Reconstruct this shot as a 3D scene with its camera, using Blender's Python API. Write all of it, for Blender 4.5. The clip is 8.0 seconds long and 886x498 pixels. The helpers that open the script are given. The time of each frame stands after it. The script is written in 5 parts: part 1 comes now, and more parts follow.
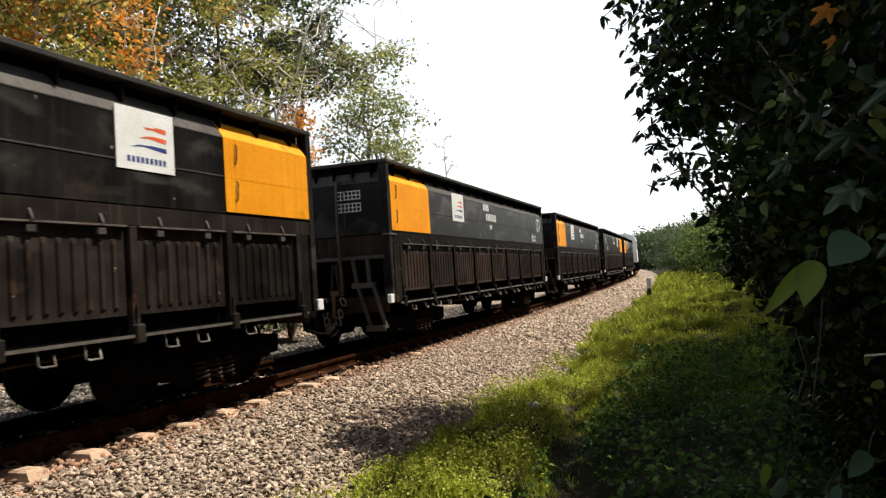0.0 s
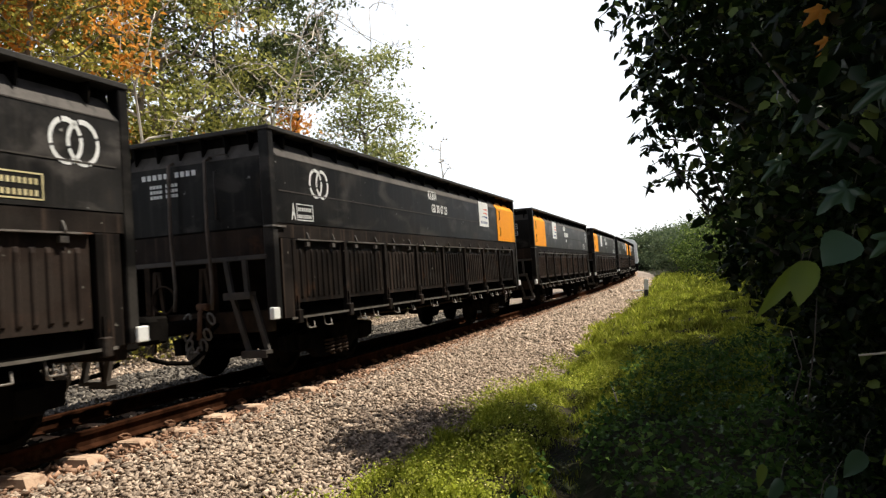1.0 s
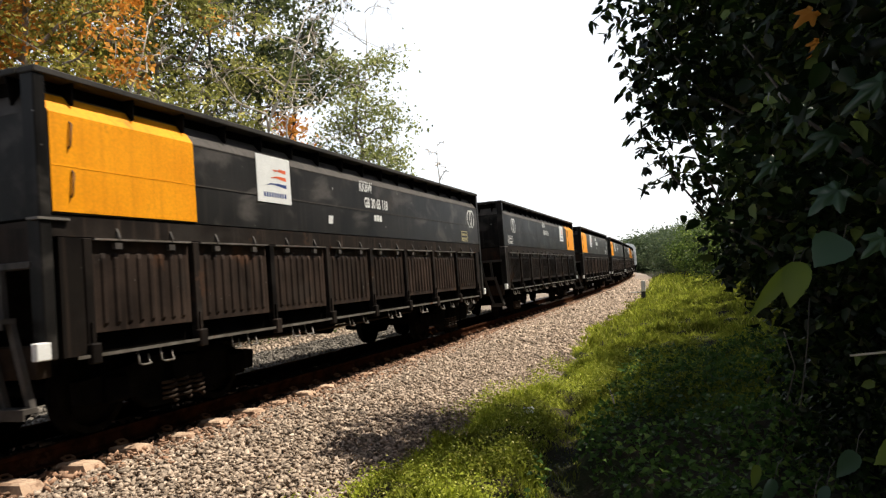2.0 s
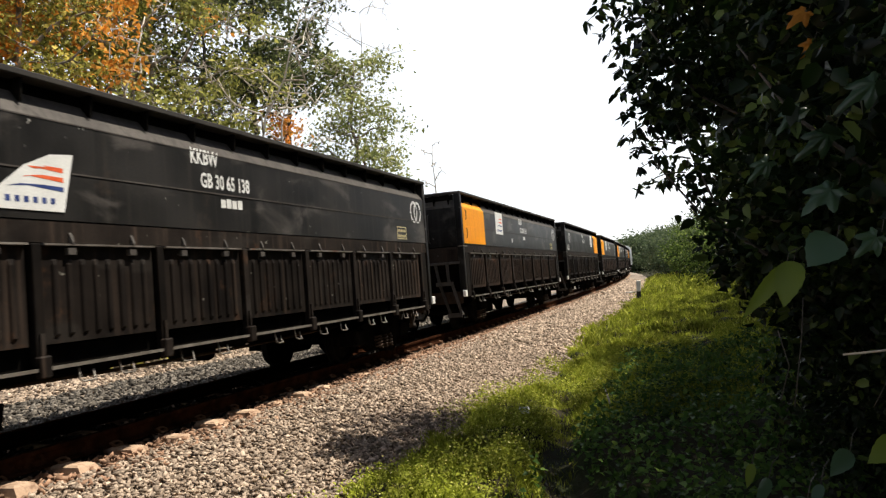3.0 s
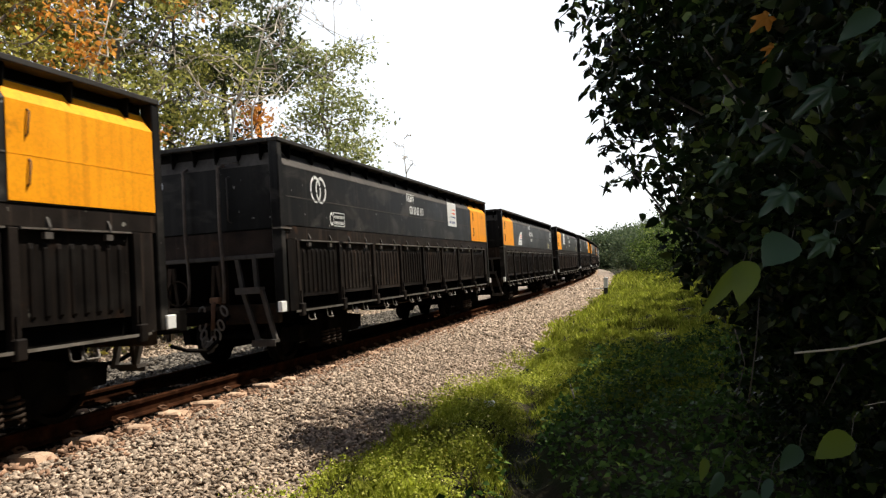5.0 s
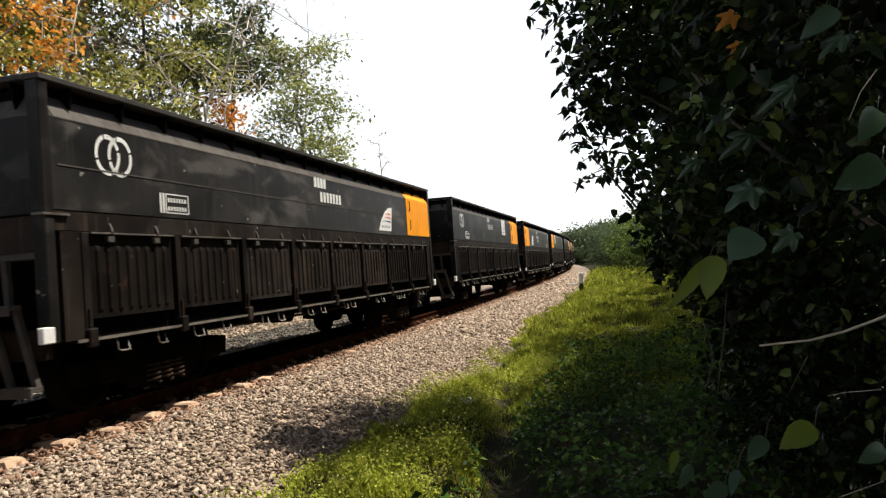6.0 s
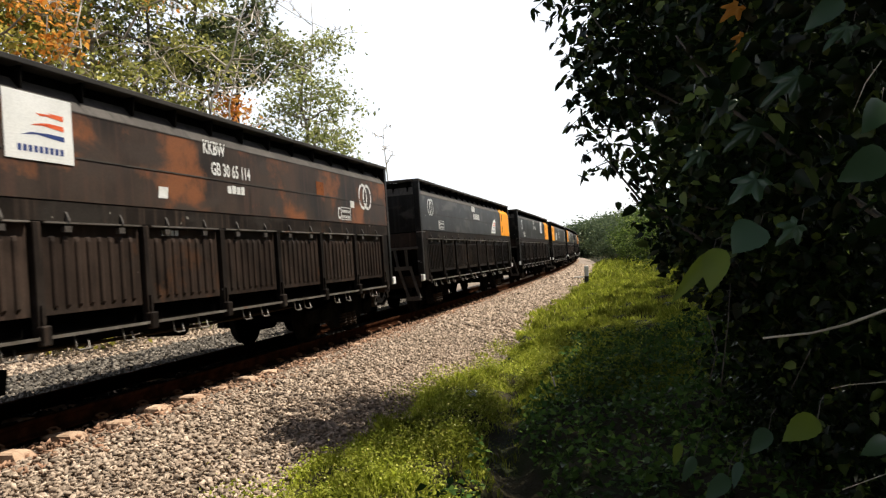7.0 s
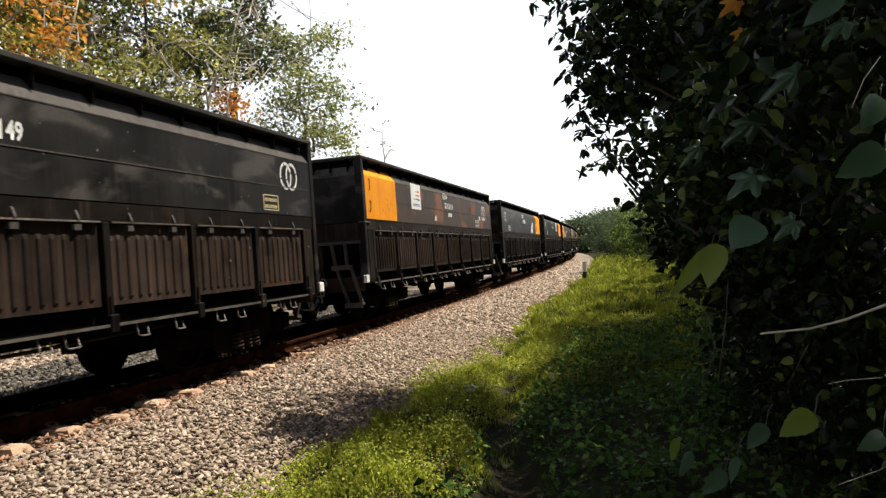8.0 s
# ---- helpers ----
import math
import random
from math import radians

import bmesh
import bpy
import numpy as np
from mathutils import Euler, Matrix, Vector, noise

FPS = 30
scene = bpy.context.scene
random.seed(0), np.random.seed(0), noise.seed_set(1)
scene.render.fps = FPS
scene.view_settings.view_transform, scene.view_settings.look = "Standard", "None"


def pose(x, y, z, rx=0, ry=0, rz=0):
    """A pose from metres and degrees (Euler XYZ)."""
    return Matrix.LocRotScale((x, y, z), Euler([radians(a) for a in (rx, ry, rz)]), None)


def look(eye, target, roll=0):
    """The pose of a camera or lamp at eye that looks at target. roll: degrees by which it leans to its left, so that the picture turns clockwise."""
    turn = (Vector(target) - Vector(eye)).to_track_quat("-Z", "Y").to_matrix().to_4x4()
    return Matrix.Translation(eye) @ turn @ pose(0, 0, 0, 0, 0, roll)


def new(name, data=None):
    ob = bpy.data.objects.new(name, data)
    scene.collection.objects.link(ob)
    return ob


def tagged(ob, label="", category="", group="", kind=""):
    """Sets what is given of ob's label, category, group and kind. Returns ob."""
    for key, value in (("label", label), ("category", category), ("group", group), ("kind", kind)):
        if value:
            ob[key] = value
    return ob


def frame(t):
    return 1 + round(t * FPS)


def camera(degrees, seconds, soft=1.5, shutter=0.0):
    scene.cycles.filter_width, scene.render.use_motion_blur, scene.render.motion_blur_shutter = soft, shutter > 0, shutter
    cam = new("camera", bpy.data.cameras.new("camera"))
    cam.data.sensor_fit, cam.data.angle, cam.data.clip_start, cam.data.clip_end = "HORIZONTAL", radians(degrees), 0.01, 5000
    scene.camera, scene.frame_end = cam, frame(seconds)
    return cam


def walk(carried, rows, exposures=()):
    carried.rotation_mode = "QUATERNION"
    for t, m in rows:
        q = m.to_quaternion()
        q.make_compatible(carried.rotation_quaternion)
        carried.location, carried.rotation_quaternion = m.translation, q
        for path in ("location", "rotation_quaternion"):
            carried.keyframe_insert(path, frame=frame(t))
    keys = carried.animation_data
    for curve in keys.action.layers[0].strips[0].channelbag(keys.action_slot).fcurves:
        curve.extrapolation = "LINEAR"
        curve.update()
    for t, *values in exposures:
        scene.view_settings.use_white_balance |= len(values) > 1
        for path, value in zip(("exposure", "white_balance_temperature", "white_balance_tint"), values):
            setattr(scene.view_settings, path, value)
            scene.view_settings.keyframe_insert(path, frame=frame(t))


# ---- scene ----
# ---- camera ----
cam = camera(62.83, 8.0, soft=1.3, shutter=0.08)
EYE = (0.0, 0.0, 1.305)
PATH = [
    # seconds, sideways drift of the camera, yaw, pitch, roll
    (0.0, 0.0, 20.89, 1.48, 2.00), (0.5, 0.001, 20.78, 1.61, 2.09), (1.0, 0.006, 20.68, 1.69, 2.41), (1.5, 0.015, 20.65, 1.86, 2.67),
    (3.0, 0.019, 20.13, 1.93, 2.92), (3.5, 0.028, 20.37, 1.70, 3.36), (4.0, 0.012, 21.95, 0.72, 2.63), (4.5, 0.024, 19.90, 1.32, 2.05),
    (6.0, 0.05, 15.90, 1.03, 2.46), (6.5, 0.058, 15.70, 0.67, 2.62), (7.0, 0.055, 16.30, 0.50, 2.58), (7.5, 0.058, 16.25, 0.45, 2.62), (8.0, 0.055, 16.16, 0.11, 2.48)]
walk(cam, [(t, pose(EYE[0] + e, EYE[1], EYE[2], 90 + p, r, y)) for t, e, y, p, r in PATH])

# ---- light ----
SUN_EL, SUN_AZ = radians(64), radians(35)          # azimuth counted from +x towards +y
sun_dir = Vector((math.cos(SUN_EL) * math.cos(SUN_AZ), math.cos(SUN_EL) * math.sin(SUN_AZ), math.sin(SUN_EL)))
world = bpy.data.worlds.new("sky")
scene.world = world
world.use_nodes = True
wn = world.node_tree.nodes
sky = wn.new("ShaderNodeTexSky")
sky.sky_type = "NISHITA"
sky.sun_disc = False
sky.sun_elevation = SUN_EL
sky.sun_rotation = radians(90) - SUN_AZ
sky.air_density, sky.dust_density, sky.ozone_density = 1.0, 2.0, 1.0
bg = wn["Background"]
bg.inputs["Strength"].default_value = 0.04
world.node_tree.links.new(sky.outputs["Color"], bg.inputs["Color"])
haze = wn.new("ShaderNodeBackground")                # white haze over the whole sky
haze.inputs["Color"].default_value = (0.95, 0.97, 1.0, 1)
sky_at = wn.new("ShaderNodeTexCoord")
sky_xyz = wn.new("ShaderNodeSeparateXYZ")
haze_height = wn.new("ShaderNodeMapRange")            # thick towards the horizon, thin overhead
haze_height.interpolation_type = "SMOOTHSTEP"
haze_height.inputs["From Min"].default_value, haze_height.inputs["From Max"].default_value = 0.28, 0.66
haze_height.inputs["To Min"].default_value, haze_height.inputs["To Max"].default_value = 0.73, 0.04
world.node_tree.links.new(sky_at.outputs["Generated"], sky_xyz.inputs[0])
world.node_tree.links.new(sky_xyz.outputs["Z"], haze_height.inputs["Value"])
world.node_tree.links.new(haze_height.outputs["Result"], haze.inputs["Strength"])
both = wn.new("ShaderNodeAddShader")
world.node_tree.links.new(bg.outputs[0], both.inputs[0])
world.node_tree.links.new(haze.outputs[0], both.inputs[1])
world.node_tree.links.new(both.outputs[0], wn["World Output"].inputs["Surface"])
sun_data = bpy.data.lights.new("sun", "SUN")
sun_data.energy, sun_data.angle, sun_data.color = 5.0, radians(0.6), (1.0, 0.93, 0.80)
sun = new("sun", sun_data)
sun.matrix_basis = look(sun_dir * 50, (0, 0, 0))
scene.view_settings.exposure = 0.6


# ---- materials ----
def mat(name, c1, c2, rough=0.8, metal=0.0, scale=6.0, fine=60.0, bump=0.3, dist=0.01, random_amt=0.0, spots=None, detail=6.0,
        spot_scale=2.5, spot_at=0.58, streak=None, spec=None, flecks=None, dust=None, streak_at=0.5):
    """Two-scale mottled surface: c1 and c2 by large noise, grain by fine noise, optional spots (rust, stains) and vertical streaks."""
    m = bpy.data.materials.new(name)
    m.use_nodes = True
    nt = m.node_tree
    n, l = nt.nodes, nt.links
    bsdf = n["Principled BSDF"]
    bsdf.inputs["Metallic"].default_value = metal
    if spec is not None:
        bsdf.inputs["Specular IOR Level"].default_value = spec
    tc = n.new("ShaderNodeTexCoord")
    big = n.new("ShaderNodeTexNoise")
    big.inputs["Scale"].default_value, big.inputs["Detail"].default_value = scale, detail
    small = n.new("ShaderNodeTexNoise")
    small.inputs["Scale"].default_value, small.inputs["Detail"].default_value = fine, 3.0
    own = n.new("ShaderNodeObjectInfo")                # each object has its own stains
    shift = n.new("ShaderNodeVectorMath")
    shift.operation = "MULTIPLY_ADD"
    l.new(own.outputs["Random"], shift.inputs[0])
    shift.inputs[1].default_value = (37.0, 61.0, 23.0)
    l.new(tc.outputs["Object"], shift.inputs[2])
    where = shift.outputs[0]
    for t in (big, small):
        l.new(where, t.inputs["Vector"])
    ramp = n.new("ShaderNodeMapRange")
    ramp.inputs["From Min"].default_value, ramp.inputs["From Max"].default_value = 0.32, 0.68
    l.new(big.outputs["Fac"], ramp.inputs["Value"])
    mix = n.new("ShaderNodeMix")
    mix.data_type = "RGBA"
    mix.inputs["A"].default_value, mix.inputs["B"].default_value = (*c1, 1), (*c2, 1)
    l.new(ramp.outputs["Result"], mix.inputs["Factor"])
    col = mix.outputs["Result"]
    if streak:
        mp = n.new("ShaderNodeMapping")
        mp.inputs["Scale"].default_value = (13, 13, 0.45)
        l.new(where, mp.inputs["Vector"])
        st = n.new("ShaderNodeTexNoise")
        st.inputs["Scale"].default_value, st.inputs["Detail"].default_value = 1.0, 4.0
        l.new(mp.outputs["Vector"], st.inputs["Vector"])
        sr = n.new("ShaderNodeMapRange")
        sr.inputs["From Min"].default_value, sr.inputs["From Max"].default_value = streak_at, streak_at + 0.2
        sr.inputs["To Max"].default_value = 0.75
        l.new(st.outputs["Fac"], sr.inputs["Value"])
        ms = n.new("ShaderNodeMix")
        ms.data_type = "RGBA"
        ms.inputs["B"].default_value = (*streak, 1)
        l.new(col, ms.inputs["A"])
        l.new(sr.outputs["Result"], ms.inputs["Factor"])
        col = ms.outputs["Result"]
    if spots:
        sp = n.new("ShaderNodeTexNoise")
        sp.inputs["Scale"].default_value, sp.inputs["Detail"].default_value, sp.inputs["Roughness"].default_value = spot_scale, 8.0, 0.65
        l.new(where, sp.inputs["Vector"])
        rs = n.new("ShaderNodeMapRange")
        rs.inputs["From Min"].default_value, rs.inputs["From Max"].default_value = spot_at, spot_at + 0.1
        rs.inputs["To Max"].default_value = 0.9
        l.new(sp.outputs["Fac"], rs.inputs["Value"])
        mm = n.new("ShaderNodeMix")
        mm.data_type = "RGBA"
        mm.inputs["B"].default_value = (*spots, 1)
        l.new(col, mm.inputs["A"])
        l.new(rs.outputs["Result"], mm.inputs["Factor"])
        col = mm.outputs["Result"]
    if dust:
        dm = n.new("ShaderNodeMapping")
        dm.inputs["Scale"].default_value = (1.0, 0.8, 1.7)
        l.new(where, dm.inputs["Vector"])
        dn = n.new("ShaderNodeTexNoise")
        dn.inputs["Scale"].default_value, dn.inputs["Detail"].default_value, dn.inputs["Distortion"].default_value = 1.5, 4.0, 0.5
        l.new(dm.outputs["Vector"], dn.inputs["Vector"])
        dr = n.new("ShaderNodeMapRange")
        dr.interpolation_type = "SMOOTHSTEP"
        dr.inputs["From Min"].default_value, dr.inputs["From Max"].default_value = 0.52, 0.68
        l.new(dn.outputs["Fac"], dr.inputs["Value"])
        md = n.new("ShaderNodeMix")
        md.data_type = "RGBA"
        md.inputs["B"].default_value = (*dust, 1)
        l.new(col, md.inputs["A"])
        l.new(dr.outputs["Result"], md.inputs["Factor"])
        col = md.outputs["Result"]
    if flecks:
        fl = n.new("ShaderNodeTexNoise")
        fl.inputs["Scale"].default_value, fl.inputs["Detail"].default_value = 11.0, 2.0
        l.new(where, fl.inputs["Vector"])
        fr2 = n.new("ShaderNodeMapRange")
        fr2.inputs["From Min"].default_value, fr2.inputs["From Max"].default_value = 0.735, 0.765
        l.new(fl.outputs["Fac"], fr2.inputs["Value"])
        mf = n.new("ShaderNodeMix")
        mf.data_type = "RGBA"
        mf.inputs["B"].default_value = (*flecks, 1)
        l.new(col, mf.inputs["A"])
        l.new(fr2.outputs["Result"], mf.inputs["Factor"])
        col = mf.outputs["Result"]
    hsv = n.new("ShaderNodeHueSaturation")
    grain = n.new("ShaderNodeMapRange")
    grain.inputs["To Min"].default_value, grain.inputs["To Max"].default_value = 0.75, 1.25
    l.new(small.outputs["Fac"], grain.inputs["Value"])
    value = grain.outputs["Result"]
    if random_amt:
        info = n.new("ShaderNodeObjectInfo")
        geo = n.new("ShaderNodeNewGeometry")
        add = n.new("ShaderNodeMath")
        add.operation = "ADD"
        l.new(info.outputs["Random"], add.inputs[0])
        l.new(geo.outputs["Random Per Island"], add.inputs[1])
        fr = n.new("ShaderNodeMath")
        fr.operation = "FRACT"
        l.new(add.outputs[0], fr.inputs[0])
        rr = n.new("ShaderNodeMapRange")
        rr.inputs["To Min"].default_value, rr.inputs["To Max"].default_value = 1 - random_amt, 1 + random_amt
        l.new(fr.outputs[0], rr.inputs["Value"])
        mul = n.new("ShaderNodeMath")
        mul.operation = "MULTIPLY"
        l.new(value, mul.inputs[0])
        l.new(rr.outputs["Result"], mul.inputs[1])
        value = mul.outputs[0]
    l.new(value, hsv.inputs["Value"])
    l.new(col, hsv.inputs["Color"])
    l.new(hsv.outputs["Color"], bsdf.inputs["Base Color"])
    ro = n.new("ShaderNodeMapRange")
    ro.inputs["To Min"].default_value, ro.inputs["To Max"].default_value = max(rough - 0.12, 0.02), min(rough + 0.12, 1.0)
    l.new(big.outputs["Fac"], ro.inputs["Value"])
    l.new(ro.outputs["Result"], bsdf.inputs["Roughness"])
    if bump:
        b = n.new("ShaderNodeBump")
        b.inputs["Strength"].default_value, b.inputs["Distance"].default_value = bump, dist
        l.new(small.outputs["Fac"], b.inputs["Height"])
        l.new(b.outputs["Normal"], bsdf.inputs["Normal"])
    return m


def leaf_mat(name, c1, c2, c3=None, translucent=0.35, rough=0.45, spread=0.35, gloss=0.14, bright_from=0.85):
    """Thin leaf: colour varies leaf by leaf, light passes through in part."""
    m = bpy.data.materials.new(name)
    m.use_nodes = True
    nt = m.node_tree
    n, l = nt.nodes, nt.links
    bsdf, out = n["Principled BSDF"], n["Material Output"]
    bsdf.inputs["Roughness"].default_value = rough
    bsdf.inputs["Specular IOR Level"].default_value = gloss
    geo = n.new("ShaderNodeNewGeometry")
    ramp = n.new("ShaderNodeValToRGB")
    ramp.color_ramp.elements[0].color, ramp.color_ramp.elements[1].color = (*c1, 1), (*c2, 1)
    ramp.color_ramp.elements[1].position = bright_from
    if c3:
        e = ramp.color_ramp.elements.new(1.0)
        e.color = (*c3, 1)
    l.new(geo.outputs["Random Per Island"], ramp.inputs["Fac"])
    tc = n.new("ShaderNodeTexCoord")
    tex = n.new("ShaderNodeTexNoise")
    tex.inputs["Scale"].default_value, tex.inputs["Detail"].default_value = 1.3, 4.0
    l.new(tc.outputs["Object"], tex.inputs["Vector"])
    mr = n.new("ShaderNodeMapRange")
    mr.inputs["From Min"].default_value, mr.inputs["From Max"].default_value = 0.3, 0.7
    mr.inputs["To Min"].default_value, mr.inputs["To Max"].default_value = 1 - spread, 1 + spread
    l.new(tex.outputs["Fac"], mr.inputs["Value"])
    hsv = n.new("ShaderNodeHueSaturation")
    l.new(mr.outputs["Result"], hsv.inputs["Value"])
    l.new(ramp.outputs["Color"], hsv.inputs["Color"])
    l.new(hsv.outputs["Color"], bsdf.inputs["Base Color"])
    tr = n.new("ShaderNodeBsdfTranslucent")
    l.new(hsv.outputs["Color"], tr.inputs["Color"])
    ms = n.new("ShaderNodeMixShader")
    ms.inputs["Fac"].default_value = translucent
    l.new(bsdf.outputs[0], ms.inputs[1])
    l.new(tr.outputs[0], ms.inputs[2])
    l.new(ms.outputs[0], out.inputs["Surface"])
    return m


M = {}
M["black"] = mat("black_wagon_paint", (0.0055, 0.0052, 0.005), (0.0155, 0.0142, 0.0134), 0.42, 0, 1.6, 40, 0.15, 0.004, 0.12, spec=0.08, flecks=(0.22, 0.21, 0.2),
                 spots=(0.035, 0.026, 0.02), spot_scale=1.3, spot_at=0.62, streak=(0.022, 0.02, 0.0185), dust=(0.042, 0.038, 0.034))
M["dusty"] = mat("dusty_black_paint", (0.008, 0.0076, 0.0073), (0.026, 0.024, 0.0225), 0.42, 0, 1.6, 40, 0.15, 0.004, 0.12, spec=0.2, flecks=(0.28, 0.27, 0.25),
                 spots=(0.05, 0.038, 0.03), spot_scale=1.1, spot_at=0.6, streak=(0.03, 0.027, 0.024), dust=(0.078, 0.07, 0.064))
M["rusty"] = mat("rust_stained_black_paint", (0.016, 0.013, 0.011), (0.065, 0.043, 0.032), 0.5, 0, 1.6, 40, 0.2, 0.004, 0.1, spec=0.28,
                 spots=(0.22, 0.08, 0.032), spot_scale=0.9, spot_at=0.5, streak=(0.07, 0.04, 0.03), dust=(0.05, 0.036, 0.029))
M["door"] = mat("dusty_brown_black_paint", (0.0065, 0.0051, 0.0045), (0.019, 0.0145, 0.012), 0.65, 0, 2.2, 45, 0.2, 0.004, 0.55, spec=0.06, flecks=(0.16, 0.15, 0.13),
                spots=(0.055, 0.029, 0.017), spot_scale=2.0, spot_at=0.6, streak=(0.05, 0.035, 0.027), streak_at=0.54, dust=(0.022, 0.0185, 0.016))
M["door_brown"] = mat("rust_brown_door_paint", (0.015, 0.0105, 0.0085), (0.046, 0.031, 0.024), 0.65, 0, 2.2, 45, 0.2, 0.004, 0.4, spec=0.08, flecks=(0.16, 0.15, 0.13),
                      spots=(0.085, 0.04, 0.021), spot_scale=1.6, spot_at=0.6, streak=(0.075, 0.05, 0.038), streak_at=0.52, dust=(0.035, 0.026, 0.021))
M["rim"] = mat("grimy_grey_steel", (0.05, 0.043, 0.038), (0.085, 0.075, 0.067), 0.65, 0, 2.5, 40, 0.2, 0.004, 0.1, streak=(0.035, 0.03, 0.027), spec=0.2)
M["edge"] = mat("worn_bare_edge", (0.10, 0.085, 0.07), (0.2, 0.18, 0.16), 0.5, 0.3, 5, 60, 0.2, 0.003, 0.25, spots=(0.14, 0.06, 0.03))
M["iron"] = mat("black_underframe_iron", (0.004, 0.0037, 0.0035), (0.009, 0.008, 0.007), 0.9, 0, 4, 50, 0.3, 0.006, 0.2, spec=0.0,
                spots=(0.03, 0.02, 0.014), spot_scale=4, spot_at=0.66)
M["rustiron"] = mat("rusty_iron", (0.09, 0.045, 0.025), (0.16, 0.085, 0.05), 0.85, 0, 8, 90, 0.4, 0.004, 0.25, spec=0.2)
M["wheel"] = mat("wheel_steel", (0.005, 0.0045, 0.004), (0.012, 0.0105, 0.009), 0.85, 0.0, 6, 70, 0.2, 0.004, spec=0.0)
M["orange"] = mat("orange_paint", (0.80, 0.29, 0.003), (0.92, 0.36, 0.006), 0.55, 0, 1.5, 40, 0.12, 0.003, 0.06, spec=0.2,
                  spots=(0.30, 0.11, 0.012), spot_scale=2.0, spot_at=0.6, streak=(0.70, 0.25, 0.006))
M["white"] = mat("white_paint", (0.72, 0.72, 0.70), (0.82, 0.82, 0.8), 0.5, 0, 3, 60, 0.05, 0.002, 0.05)
M["stencil"] = mat("worn_white_stencil", (0.62, 0.62, 0.6), (0.8, 0.8, 0.78), 0.6, 0, 8, 60, 0.1, 0.002, 0.0, spots=(0.2, 0.19, 0.18), spot_scale=14, spot_at=0.62)
M["yellowline"] = mat("yellow_stencil", (0.6, 0.5, 0.25), (0.7, 0.62, 0.36), 0.6, 0, 8, 60, 0.1, 0.002)
M["red"] = mat("red_orange_film", (0.72, 0.10, 0.03), (0.8, 0.15, 0.05), 0.5, 0, 5, 60, 0, 0.001)
M["blue"] = mat("dark_blue_film", (0.02, 0.04, 0.16), (0.03, 0.06, 0.22), 0.5, 0, 5, 60, 0, 0.001)
M["chain"] = mat("dusty_chain_steel", (0.10, 0.09, 0.08), (0.2, 0.18, 0.16), 0.6, 0.2, 8, 60, 0.2, 0.003)
M["concrete"] = mat("weathered_sleeper_concrete", (0.38, 0.24, 0.155), (0.53, 0.38, 0.265), 0.9, 0, 5, 70, 0.4, 0.006, 0.15, spots=(0.22, 0.125, 0.075), spot_scale=9, spot_at=0.52)
M["railside"] = mat("rusty_rail", (0.013, 0.0055, 0.0032), (0.038, 0.0155, 0.008), 0.8, 0, 6, 80, 0.3, 0.004, 0.1, spots=(0.05, 0.024, 0.014), spot_scale=5, spec=0.0)
M["stone"] = mat("ballast_stone", (0.21, 0.155, 0.115), (0.46, 0.365, 0.285), 0.92, 0, 14, 90, 0.4, 0.006, 0.5, spec=0.15)
M["dark_stone"] = mat("dark_grey_stone", (0.05, 0.043, 0.037), (0.17, 0.15, 0.128), 0.92, 0, 14, 90, 0.4, 0.006, 0.8, spec=0.15)
# grimy stone, blackened further so the colour holds the shade under the wagons
M["grime_shade_stone"] = mat("shade_darkened_grimy_stone", (0.012, 0.0095, 0.008), (0.034, 0.027, 0.021), 0.85, 0, 14, 90, 0.4, 0.006, 0.6, spec=0.15)
M["rust_stone"] = mat("rust_stained_stone", (0.16, 0.08, 0.045), (0.32, 0.195, 0.125), 0.92, 0, 14, 90, 0.4, 0.006, 0.5)
M["bed"] = mat("ballast_bed", (0.17, 0.13, 0.10), (0.30, 0.24, 0.19), 0.95, 0, 20, 60, 0.9, 0.04)
M["soil"] = mat("dark_verge_soil", (0.018, 0.015, 0.009), (0.034, 0.029, 0.015), 0.95, 0, 1.5, 30, 0.7, 0.03, spots=(0.018, 0.026, 0.008), spot_scale=1.2, spot_at=0.5, spec=0.1)
M["bark"] = mat("pale_bark", (0.15, 0.125, 0.10), (0.32, 0.27, 0.215), 0.9, 0, 3, 40, 0.6, 0.02, spots=(0.09, 0.08, 0.06))
M["darkbark"] = mat("dark_bark", (0.05, 0.042, 0.035), (0.10, 0.085, 0.07), 0.9, 0, 3, 40, 0.6, 0.02)
M["twig"] = mat("bleached_stick", (0.34, 0.29, 0.22), (0.48, 0.42, 0.34), 0.85, 0, 6, 80, 0.4, 0.004)
M["plastic"] = mat("white_litter", (0.75, 0.77, 0.8), (0.85, 0.86, 0.88), 0.4, 0, 9, 50, 0.1, 0.003)
M["postblack"] = mat("black_post_paint", (0.02, 0.02, 0.02), (0.04, 0.04, 0.04), 0.7, 0, 9, 50, 0.1, 0.003)
M["glass"] = mat("dark_cab_glass", (0.01, 0.012, 0.015), (0.015, 0.018, 0.02), 0.15, 0, 2, 20, 0, 0.001)
# hedge leaf ramp: near-black for shaded depth, bright end for lit leaves
M["leaf_hedge"] = leaf_mat("shade_toned_hedge_leaf", (0.003, 0.008, 0.0022), (0.016, 0.032, 0.007), (0.15, 0.20, 0.05), 0.42, 0.4, 0.5, 0.25, 0.84)
M["leaf_big"] = leaf_mat("large_vine_leaf", (0.028, 0.06, 0.03), (0.055, 0.10, 0.04), (0.10, 0.16, 0.055), 0.3, 0.34, 0.3, 0.5)
